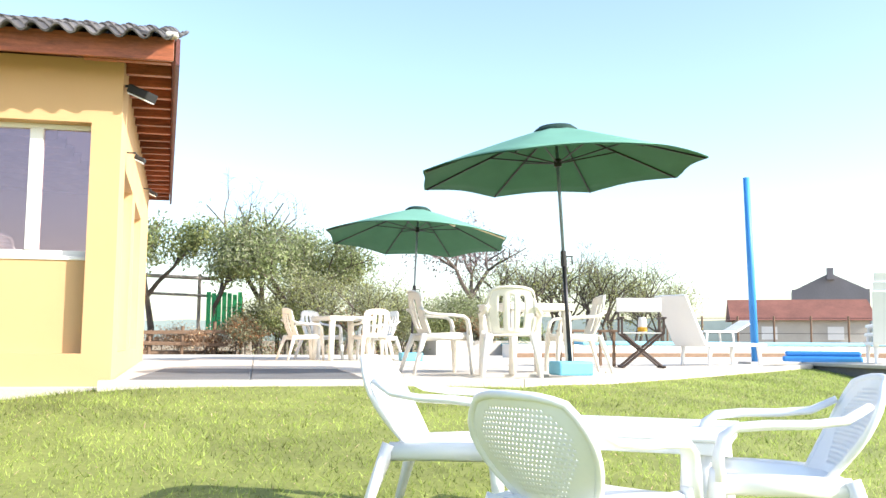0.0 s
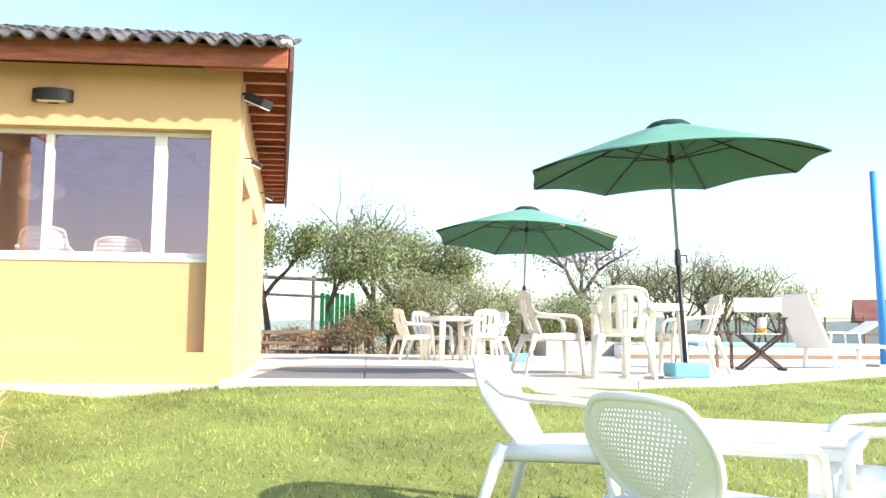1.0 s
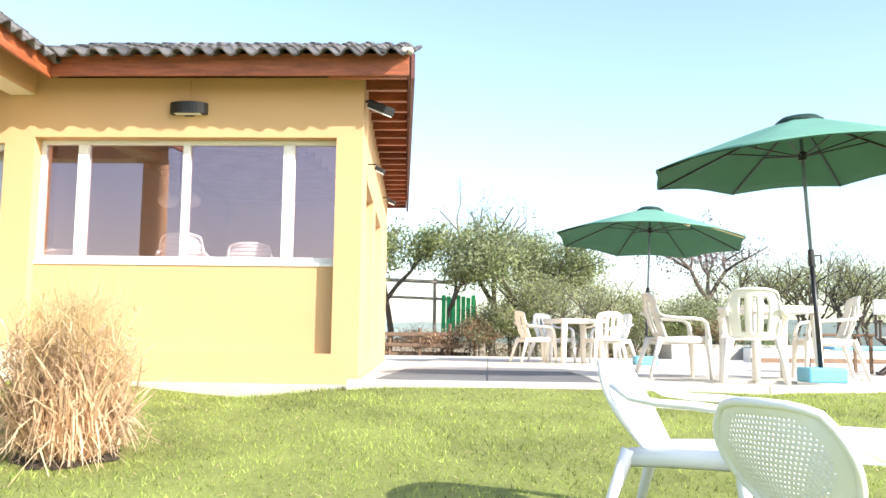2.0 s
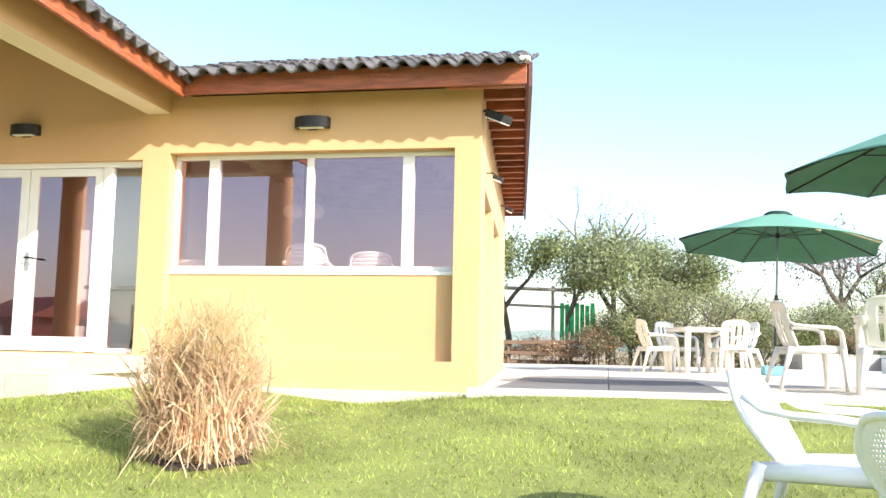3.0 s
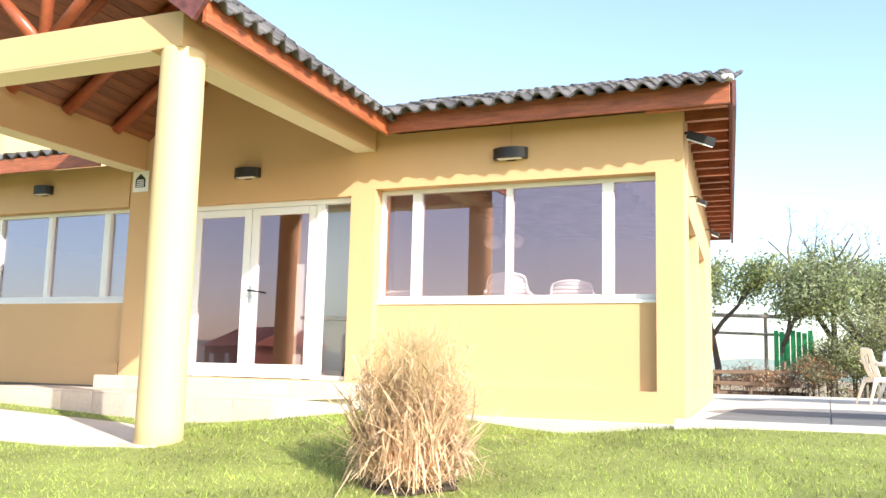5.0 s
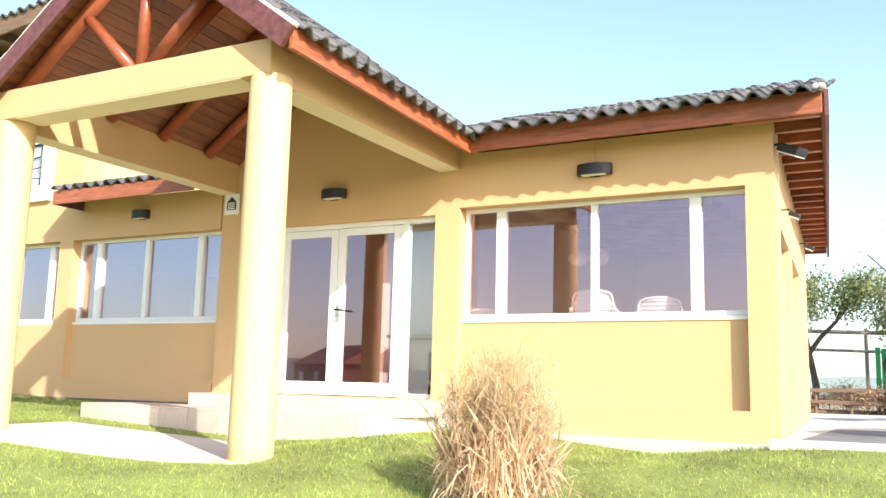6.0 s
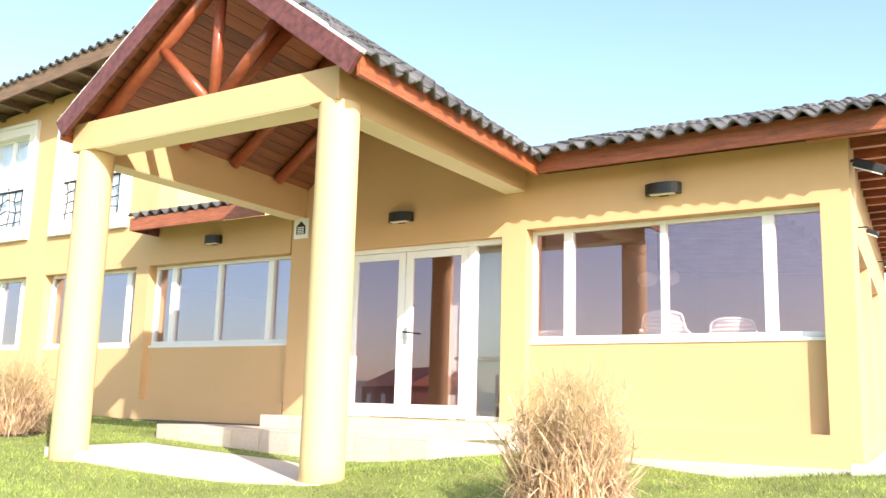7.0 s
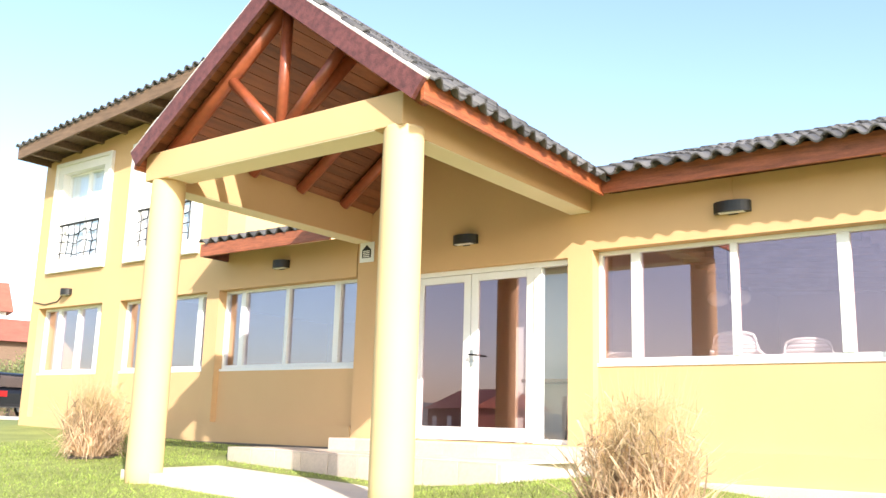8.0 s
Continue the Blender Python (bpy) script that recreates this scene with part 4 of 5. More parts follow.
# ---- umbrellas ----
def umbrella(m, radius, rim_z, top_z, straps, label, lean=0.0, tip=0.0):
    u = empty("umbrella", m)
    part("base", boxed(-0.18, 0.18, -0.18, 0.18, 0.0, 0.14, 0.02), LIGHTBLUE, u, "light blue painted concrete base")
    T = pose(0, 0, 0, tip, lean, 0)
    pole = tubed([T @ Vector((0, 0, 0.1)), T @ Vector((0, 0, 1.15))], 0.022, 12)
    part("lower_pole", pole, DARKMETAL, u, smooth=True)
    part("upper_pole", tubed([T @ Vector((0, 0, 1.1)), T @ Vector((0, 0, top_z))], 0.018, 12), POLE, u, "blue-grey metal upper pole", True)
    ck = bmesh.new()
    tube(ck, [T @ Vector((0, 0, 1.10)), T @ Vector((0, 0, 1.26))], [0.035, 0.03], 10)
    tube(ck, [T @ Vector((0.02, 0, 1.2)), T @ Vector((0.09, 0, 1.2)), T @ Vector((0.09, 0, 1.12))], 0.01, 6)
    part("crank", ck, BLACKLAMP, u)
    n = 8
    bm = bmesh.new()
    K, S = 8, 6
    rows = []
    for k in range(n * S):
        a = 2 * math.pi * k / (n * S) + 0.2
        f = (k % S) / S
        sag = math.sin(f * math.pi)
        col = []
        for j in range(K + 1):
            v = 0.04 + 0.96 * j / K
            r = radius * v * (1 - 0.085 * sag * v)
            z = top_z - (top_z - rim_z) * (v ** 1.12) - 0.05 * sag * v * (1 - v)
            z += 0.035 * sag * v ** 3
            col.append(bm.verts.new(T @ Vector((r * math.cos(a), r * math.sin(a), z))))
        rows.append(col)
    for k in range(n * S):
        a, b = rows[k], rows[(k + 1) % (n * S)]
        for j in range(K):
            bm.faces.new((a[j], b[j], b[j + 1], a[j + 1]))
    bmesh.ops.recalc_face_normals(bm, faces=bm.faces)
    # added second layer, coloured darker for the shade below the canopy
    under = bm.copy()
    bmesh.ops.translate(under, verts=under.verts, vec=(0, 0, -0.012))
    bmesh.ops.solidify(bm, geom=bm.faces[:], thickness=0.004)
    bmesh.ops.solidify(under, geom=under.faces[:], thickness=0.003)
    can = part("canopy", bm, GREENCLOTH, u, "pale green cloth canopy", True)
    part("shade_layer", under, UNDERSHADE, can, "added darker green layer standing for the shaded underside", True)
    cap = bmesh.new()
    tube(cap, [T @ Vector((0, 0, top_z - 0.062)), T @ Vector((0, 0, top_z - 0.04)), T @ Vector((0, 0, top_z + 0.0)), T @ Vector((0, 0, top_z + 0.012))], [0.23, 0.225, 0.17, 0.03], 24)
    part("vent", cap, VENTCLOTH, can, "darker vent flap")
    part("finial", tubed([T @ Vector((0, 0, top_z)), T @ Vector((0, 0, top_z + 0.03))], [0.03, 0.02], 10), BLACKLAMP, u)
    part("hub", tubed([T @ Vector((0, 0, top_z - 0.42)), T @ Vector((0, 0, top_z - 0.34))], 0.04, 12), BLACKLAMP, u)
    for k in range(n):
        a = 2 * math.pi * k / n + 0.2
        c, s_ = math.cos(a), math.sin(a)
        light = straps and k in (6, 7)
        rib = part("rib", tubed([T @ Vector((radius * v * c, radius * v * s_, top_z - (top_z - rim_z) * v ** 1.12 - 0.026)) for v in (0.05, 0.35, 0.7, 0.98)], 0.024 if light else 0.010, 6), STRAP if light else DARKMETAL, u)
        part("strut", tubed([T @ Vector((0.04 * c, 0.04 * s_, top_z - 0.38)), T @ Vector((radius * 0.48 * c, radius * 0.48 * s_, top_z - (top_z - rim_z) * 0.48 ** 1.12 - 0.03))], 0.008, 6), DARKMETAL, rib)
    tagged(u, label, "umbrella", "terrace umbrellas")


umbrella(pose(4.38, 0.20, PATIO_Z + 0.004), 1.50, 2.06, 2.55, False, "large green market umbrella with a tilted grey pole", -3.4)
umbrella(pose(3.78, 6.36, PATIO_Z + 0.004, 0, 0, 0), 1.60, 2.04, 2.60, True, "green market umbrella with pale straps beside the far table", 3.0, -4.0)

# ---- director's chair, side table, loungers, post ----
dc = empty("folding_chair", facing(6.27, 2.75, PATIO_Z + 0.005, -0.3, -1))
for sy in (-0.22, 0.22):
    part("crossed_leg", tubed([(-0.27, sy, 0.0), (0.27, sy, 0.46)], 0.018, 8), DARKTIMBER, dc)
    part("crossed_leg", tubed([(0.27, sy + 0.03, 0.0), (-0.27, sy + 0.03, 0.46)], 0.018, 8), DARKTIMBER, dc)
for sx in (-0.27, 0.27):
    part("arm", boxed(sx - 0.03, sx + 0.03, -0.26, 0.26, 0.64, 0.665, 0.005), DARKTIMBER, dc)
    part("post", boxed(sx - 0.014, sx + 0.014, 0.20, 0.23, 0.44, 0.92, 0.004), DARKTIMBER, dc)
    part("post", boxed(sx - 0.014, sx + 0.014, -0.23, -0.20, 0.44, 0.64, 0.004), DARKTIMBER, dc)
    part("foot_rail", boxed(sx - 0.016, sx + 0.016, -0.25, 0.28, 0.0, 0.03, 0.004), DARKTIMBER, dc)
part("seat", boxed(-0.27, 0.27, -0.22, 0.22, 0.45, 0.462, 0.004), CLOTH, dc, "white canvas seat")
part("backrest", boxed(-0.30, 0.30, 0.19, 0.235, 0.74, 0.93, 0.012), CLOTH, dc, "white canvas back sling")
tagged(dc, "dark wooden folding chair with white canvas on the terrace", "chair")
st = empty("side_table", pose(5.75, 3.4, PATIO_Z + 0.005))
part("tabletop", boxed(-0.35, 0.35, -0.3, 0.3, 0.47, 0.50, 0.006), BROWNWOOD, st)
for sx in (-0.3, 0.3):
    for sy in (-0.25, 0.25):
        part("leg", boxed(sx - 0.018, sx + 0.018, sy - 0.018, sy + 0.018, 0, 0.47), BROWNWOOD, st)
tagged(st, "dark wooden side table by the folding chair", "table")
JUICE = material("orange_juice", (0.75, 0.40, 0.03), 0.2, vary=0.05, bump=0)
jug = empty("glass_jug", pose(6.27, 2.70, PATIO_Z + 0.469))
part("body", tubed([(0, 0, 0.002), (0, 0, 0.06), (0, 0, 0.16), (0, 0, 0.20)], [0.05, 0.06, 0.055, 0.045], 14), CLOTH, jug, smooth=True)
part("juice", tubed([(0, 0, 0.01), (0, 0, 0.07)], 0.063, 14), JUICE, jug, "orange juice in the lower part", True)
tagged(jug, "small jug with orange juice on the canvas seat", "jug")


def lounger(m, back_deg, label):
    l = empty("sun_lounger", m)
    part("bed", boxed(-0.32, 0.32, -0.6, 0.65, 0.28, 0.33, 0.015), PLASTIC, l)
    M = Matrix.Translation((0, 0.65, 0.31)) @ pose(0, 0, 0, back_deg)
    br = part("backrest", boxed(-0.32, 0.32, 0.0, 0.80, -0.02, 0.02, 0.012, m=M), PLASTIC, l)
    for k in range(7):
        part("slat", boxed(-0.29, 0.29, 0.06 + k * 0.10, 0.13 + k * 0.10, 0.02, 0.032, 0.004, m=M), PLASTIC, br)
    for sx in (-0.27, 0.27):
        for y in (-0.5, 0.55):
            part("leg", tubed([(sx, y, 0.0), (sx, y * 0.94, 0.29)], [0.025, 0.035], 8), PLASTIC, l)
    tagged(l, label, "sun lounger", "pool loungers")


POOL_Z = 0.42
lounger(facing(8.1, 3.95, PATIO_Z + 0.005, 0.95, 0.3), 62, "white plastic sun lounger with a raised back on the terrace")
post = part("blue_post", tubed([(9.18, 4.86, PATIO_Z - 0.02), (9.14, 4.86, PATIO_Z + 1.6), (9.10, 4.86, PATIO_Z + 3.05)], [0.062, 0.058, 0.050], 16), BLUE, smooth=True)
tagged(post, "tall blue painted steel post on the terrace", "post")
pf = part("post_footing", boxed(9.0, 9.9, 4.7, 5.1, PATIO_Z - 0.01, PATIO_Z + 0.04, 0.01), CONCRETE)
tagged(pf, "low concrete footing beside the blue post", "footing")
# platform with a lounger, blue bin
plat = part("platform", boxed(10.02, 13.4, 2.6, 4.85, 0.07, 0.125, 0.01), CONCRETE)
part("footing", boxed(10.06, 13.3, 2.64, 4.8, -0.35, 0.069), DARKPAVE, plat, "darker side of the platform")
setting(plat, "low raised concrete platform at the lawn's edge", "platform")
for k in range(3):
    lounger(facing(11.0 + 0.02 * k, 4.0, 0.128 + 0.14 * k, 0.5, 0.85), 80, "white slatted sun lounger stacked on the concrete platform")
bb = empty("pool_cover", pose(11.15, 6.0, PATIO_Z + 0.004, 0, 0, -30))
part("fold", boxed(-0.65, 0.65, -0.28, 0.28, 0.0, 0.11, 0.035), BLUE, bb)
part("fold", boxed(-0.61, 0.63, -0.24, 0.25, 0.111, 0.20, 0.035), BLUE, bb)
tagged(bb, "folded blue pool cover lying on the terrace", "pool cover")

# ---- pool ----
PM = pose(9.3, 10.6, 0, 0, 0, 14)
pool = empty("pool", PM)
setting(pool, "raised pool with white wall and blue painted rim", "pool")
part("wall", boxed(-3.0, 12.0, -0.15, 0.15, -0.1, 0.37, 0.01), PLASTER, pool)
# brown strip laid on for the shadow along the pool wall
part("shadow_band", boxed(-3.0, 12.0, -0.17, -0.152, 0.02, 0.19, 0.004), BROWNWOOD, pool, "brown band standing for shadow along the pool wall")
part("rim", boxed(-1.2, 12.0, -0.22, 0.35, 0.37, 0.45, 0.015), LIGHTBLUE, pool, "blue painted rim")
part("water", boxed(-1.2, 12.0, 0.36, 3.4, 0.30, 0.38), WATER, pool)
lounger(Matrix.Translation((14.4, 16.0, 0.445)) @ pose(0, 0, 0, 0, 0, -75) , 25, "white plastic sun lounger lying beside the pool")
deck_p = part("pool_deck", boxed(-3.0, 12.0, 3.41, 4.6, 0.0, 0.44, m=PM), CONCRETE)
setting(deck_p, "pale concrete deck around the pool", "deck")


# ---- dry ornamental grasses ----
def ribbons(rng, n, make):
    """Many thin blades: make() gives root, lean, heights and width; each blade is a bent strip."""
    vs, fs = [], []
    for _ in range(n):
        pts, w = make(rng)
        d = Vector((rng.uniform(-1, 1), rng.uniform(-1, 1), 0)).normalized()
        b = len(vs)
        k = len(pts)
        for i, p in enumerate(pts):
            ww = w * (1 - 0.85 * i / (k - 1))
            vs.append(tuple(p + d * ww))
            vs.append(tuple(p - d * ww))
        for i in range(k - 1):
            fs.append((b + 2 * i, b + 2 * i + 1, b + 2 * i + 3, b + 2 * i + 2))
    return vs, fs


def dry_grass(x, y, size, seed, dense):
    rng = random.Random(seed)
    z = lawn_z(x, y)
    g = empty("ornamental_grass", Matrix.Translation((x, y, z)))

    def leaf(r):
        a, rad = r.uniform(0, 2 * math.pi), math.sqrt(r.random()) * 0.20 * size
        out = Vector((math.cos(a), math.sin(a), 0))
        top, reach = r.uniform(0.16, 0.76) * size, abs(r.gauss(0.15, 0.12)) * size
        b = r.uniform(0, 2 * math.pi)
        curl = Vector((math.cos(b), math.sin(b), r.uniform(-1.6, 0.4))) * r.uniform(0.06, 0.34) * size
        p = [out * rad]
        for t in (0.35, 0.65, 0.85, 1.0):
            k = max(0.0, t - 0.5) / 0.5
            p.append(out * (rad + reach * t ** 0.85) + Vector((0, 0, top * t)) + curl * k * k)
        return p, r.uniform(0.004, 0.0125) * size

    def low(r):
        a, rad = r.uniform(0, 2 * math.pi), r.uniform(0.04, 0.20) * size
        out = Vector((math.cos(a), math.sin(a), 0))
        h, reach = r.uniform(0.06, 0.34) * size, r.uniform(0.04, 0.26) * size
        out = (out + Vector((r.uniform(-0.7, 0.7), r.uniform(-0.7, 0.7), 0))).normalized()
        z0 = r.uniform(0.12, 0.58) * size
        p = [out * rad + Vector((0, 0, z0))]
        for t in (0.35, 0.65, 0.85, 1.0):
            p.append(out * (rad + reach * t) + Vector((0, 0, z0 + (h - z0 * 0.7) * math.sin(t * math.pi * 0.62) - z0 * 0.55 * t ** 3)))
        return p, r.uniform(0.007, 0.014) * size

    def plume(r):
        a, rad = r.uniform(0, 2 * math.pi), r.uniform(0, 0.22) * size
        out = Vector((math.cos(a), math.sin(a), 0))
        top, reach = r.uniform(0.70, 1.15) * size, r.uniform(0.0, 0.20) * size
        bend = Vector((r.uniform(-1, 1), r.uniform(-1, 1), 0)) * 0.08
        p = [out * rad + (out * reach + bend * t) * t * t + Vector((0, 0, top * t)) for t in (0, 0.4, 0.7, 0.9, 1.0)]
        return p, r.uniform(0.0016, 0.0032)

    def wisp(r):
        a, rad = r.uniform(0, 2 * math.pi), r.uniform(0.05, 0.36) * size
        c = Vector((math.cos(a) * rad, math.sin(a) * rad, r.uniform(0.35, 0.92) * size))
        d = Vector((r.gauss(0, 1), r.gauss(0, 1), r.gauss(0.3, 0.7))).normalized() * r.uniform(0.06, 0.16) * size
        sag = Vector((0, 0, -r.uniform(0, 0.05)))
        return [c - d, c - d * 0.5, c, c + d * 0.5 + sag * 0.5, c + d + sag], r.uniform(0.0015, 0.004)

    def flake(r):
        a, rad = r.uniform(0, 2 * math.pi), math.sqrt(r.random()) * 0.37 * size
        c = Vector((math.cos(a) * rad, math.sin(a) * rad, r.uniform(0.10, 0.74) * size))
        d = Vector((r.gauss(0, 1), r.gauss(0, 1), r.gauss(0.2, 0.9))).normalized() * r.uniform(0.05, 0.13) * size
        sag = Vector((r.uniform(-0.03, 0.03), r.uniform(-0.03, 0.03), -r.uniform(0.01, 0.08)))
        return [c - d, c - d * 0.5, c, c + d * 0.5 + sag * 0.4, c + d + sag], r.uniform(0.005, 0.011) * size

    raw("dry_flakes", *ribbons(rng, int(900 * dense), flake), STRAW, g)
    raw("wisps", *ribbons(rng, int(1700 * dense), wisp), PLUME, g)
    raw("leaves", *ribbons(rng, int(1250 * dense), leaf), STRAW, g)
    raw("drooping_leaves", *ribbons(rng, int(760 * dense), low), STRAW, g)
    raw("plumes", *ribbons(rng, int(330 * dense), plume), PLUME, g)["label"] = "thin pale dry plumes"
    bm = bmesh.new()
    n = 28
    c = bm.verts.new((0, 0, 0.05))
    ring = [bm.verts.new((0.30 * size * (1 + 0.15 * rng.uniform(-1, 1)) * math.cos(2 * math.pi * k / n), 0.31 * size * (1 + 0.15 * rng.uniform(-1, 1)) * math.sin(2 * math.pi * k / n), lawn_z(x + 0.4 * math.cos(2 * math.pi * k / n), y + 0.4 * math.sin(2 * math.pi * k / n)) - z + 0.012)) for k in range(n)]
    for k in range(n):
        bm.faces.new((c, ring[k], ring[(k + 1) % n]))
    part("soil", bm, SOIL, g, "dark bare soil round the roots")
    tagged(g, "clump of dry straw-coloured ornamental grass in the lawn", "grass clump", "dry grass clumps")


dry_grass(-1.20, -3.36, 1.0, 5, 1.0)
dry_grass(-8.85, -2.2, 0.95, 9, 0.8)

# ---- trees and shrubs behind the terrace ----
def leaf_cloud(rng, centres, n, size, spread, flat=(1, 1, 0.75)):
    """n small leaves scattered round the given points."""
    r = np.random.RandomState(rng.randrange(10 ** 6))
    c = np.array([tuple(p) for p in centres])
    pos = c[r.randint(0, len(c), n)] + r.normal(0, spread, (n, 3)) * np.array(flat)
    u = r.normal(size=(n, 3))
    u /= np.linalg.norm(u, axis=1)[:, None]
    v = np.cross(u, r.normal(size=(n, 3)))
    v /= np.linalg.norm(v, axis=1)[:, None]
    s = size * r.uniform(0.5, 1.3, (n, 1))
    q = np.stack((pos - u * s, pos + v * s * 0.42, pos + u * s, pos - v * s * 0.42), 1).reshape(-1, 3)
    f = np.arange(4 * n).reshape(-1, 4)
    return q.tolist(), f.tolist()


def tree(x, y, height, width, mat, leaves, leaf, seed, label, category, stems=1, bare=0.3, z=None, second=None, twigs=0):
    rng = random.Random(seed)
    z = lawn_z(x, y) if z is None else z
    t = empty("tree" if category == "tree" else "shrub", Matrix.Translation((x, y, z)))
    wood = bmesh.new()
    tips = []

    def grow(p, d, length, r, depth):
        q = p + d * length * 0.5 + Vector((rng.uniform(-1, 1), rng.uniform(-1, 1), 0)) * length * 0.06
        e = p + d * length + Vector((rng.uniform(-1, 1), rng.uniform(-1, 1), 0)) * length * 0.05
        tube(wood, [p, q, e], [r, r * 0.85, r * 0.65], 6, caps=False)
        if depth <= 2:
            tips.append(e)
            if depth <= 1:
                tips.append(q)
        if depth == 0:
            return
        for _ in range(3 if depth > 1 else 2):
            nd = (d + Vector((rng.uniform(-1, 1) * width / height * 1.3, rng.uniform(-1, 1) * width / height * 1.3, rng.uniform(-0.25, 0.55)))).normalized()
            grow(e, nd, length * rng.uniform(0.6, 0.85), r * 0.6, depth - 1)

    for k in range(stems):
        a = rng.uniform(0, 2 * math.pi)
        o = Vector((math.cos(a), math.sin(a), 0)) * (0.0 if stems == 1 else rng.uniform(0.05, width * 0.32))
        d = Vector((o.x * 0.5, o.y * 0.5, 1)).normalized()
        grow(o - Vector((0, 0, 0.08)), d, height * (0.34 if stems == 1 else 0.30), height * 0.018 if stems > 1 else height * 0.026, 3)
    hi = max(p.z for p in tips)
    k = (height * 0.93) / hi
    for v in wood.verts:
        v.co.z *= k
    tips = [Vector((p.x, p.y, p.z * k)) for p in tips]
    part("trunk", wood, BARK, t)
    lo = [p for p in tips if p.z > height * bare] or tips
    flat = (1, 1, 0.75)
    if category == "tree":
        lo = [p for p in lo if rng.random() < 0.6] or lo
        flat = (1.4, 1.4, 0.7)
    elif stems > 1:
        lo = lo + [Vector((rng.uniform(-0.45, 0.45) * width, rng.uniform(-0.3, 0.3) * width, rng.uniform(0.05, 0.6) * height)) for _ in range(26)]
    raw("crown", *leaf_cloud(rng, lo, int(leaves * 1.6), leaf * 0.62, width * (0.072 if category == "shrub" else 0.06), flat), mat, t)
    if second:
        raw("crown", *leaf_cloud(rng, lo[::2], int(leaves * 1.1), leaf * 0.62, width * (0.095 if category == "shrub" else 0.07), flat), second, t)
    if twigs:
        tw = bmesh.new()
        for _ in range(twigs):
            p = rng.choice(tips)
            d = Vector((rng.uniform(-0.9, 0.9), rng.uniform(-0.9, 0.9), 1)).normalized()
            e = p + d * rng.uniform(0.3, 1.0) * height * 0.2
            m_ = (p + e) / 2 + Vector((rng.uniform(-0.08, 0.08), 0, rng.uniform(-0.05, 0.05)))
            tube(tw, [p, m_, e], [0.007, 0.005, 0.003], 4, caps=False)
            for _k in range(3):
                f_ = m_.lerp(e, rng.random())
                g_ = Vector((rng.uniform(-1, 1), rng.uniform(-1, 1), rng.uniform(0.1, 1))).normalized() * rng.uniform(0.12, 0.35)
                tube(tw, [f_, f_ + g_ * 0.5 + Vector((0, 0, 0.02)), f_ + g_], [0.005, 0.004, 0.002], 4, caps=False)
        tagged(part("twig", tw, BARK, t, "thin bare twigs"), "thin bare twigs", kind="stuff")
    tagged(t, label, category, "trees behind the terrace" if category == "tree" else "shrubs behind the terrace")


tree(-1.5, 16.0, 3.9, 3.0, LEAF_A, 3200, 0.09, 23, "dark green tree beside the house corner", "tree", bare=0.45, second=LEAF_B)
tree(0.2, 15.0, 3.7, 2.8, LEAF_B, 1900, 0.085, 21, "slender tree with sparse yellow-green leaves", "tree", bare=0.5, second=LEAF_A, twigs=20)
tree(1.3, 16.2, 4.7, 2.4, LEAF_B, 260, 0.07, 22, "almost bare young tree with thin twigs", "tree", bare=0.5, twigs=55)
tree(2.4, 15.7, 3.9, 3.2, LEAF_A, 5200, 0.085, 24, "dense olive green tree with layered boughs", "tree", stems=2, bare=0.25, second=LEAF_C)
tree(3.7, 16.6, 3.6, 2.8, LEAF_A, 3600, 0.085, 25, "green tree behind the umbrella", "tree", stems=2, bare=0.25, second=LEAF_B)
tree(7.4, 17.4, 4.2, 4.2, LEAF_D, 1100, 0.09, 26, "leafless spreading tree with a few mauve leaves", "tree", bare=0.4, twigs=60)
for i, (x, y, h, w, a, b) in enumerate(((1.95, 14.7, 1.8, 1.7, LEAF_C, LEAF_B), (2.9, 14.2, 2.2, 2.4, LEAF_C, LEAF_B), (4.4, 14.6, 2.3, 2.4, LEAF_C, LEAF_B), (5.9, 14.9, 1.9, 2.2, LEAF_A, LEAF_C), (7.2, 15.4, 1.8, 2.2, LEAF_C, LEAF_B),
                                        (8.9, 17.4, 3.1, 2.4, LEAF_B, LEAF_C), (10.6, 17.6, 3.4, 2.6, LEAF_C, LEAF_B), (12.4, 17.6, 3.2, 2.6, LEAF_B, LEAF_C), (14.0, 18.2, 2.6, 2.6, LEAF_C, LEAF_B))):
    tree(x, y, h, w, a, 2300 if i > 4 else 3000, 0.055, 40 + i, "bushy grey-green shrub growing behind the terrace", "shrub", stems=5, bare=0.05, second=b, twigs=30 if i > 4 else 8)
tree(11.4, 18.0, 3.4, 2.2, LEAF_B, 500, 0.06, 60, "almost bare young tree with thin twigs", "tree", bare=0.4, twigs=60)
for i in range(8):
    tree(1.1 + i * 0.95, 13.95 + 0.12 * (i % 3), 1.15 + 0.15 * (i % 2), 1.3, LEAF_A if i % 2 else LEAF_C, 2600, 0.05, 110 + i, "low leafy shrub along the terrace edge", "shrub", stems=4, bare=0.0, second=LEAF_B if i % 3 else DRYLEAF)
for i, (x, y, h) in enumerate(((-2.0, 14.6, 0.7), (-0.9, 14.9, 0.8), (0.3, 14.4, 0.9), (-3.2, 15.2, 0.8))):
    tree(x, y, h, 1.6, DRYLEAF, 1500, 0.045, 70 + i, "low rusty dry undergrowth beyond the terrace", "shrub", stems=4, bare=0.0, second=STRAW)

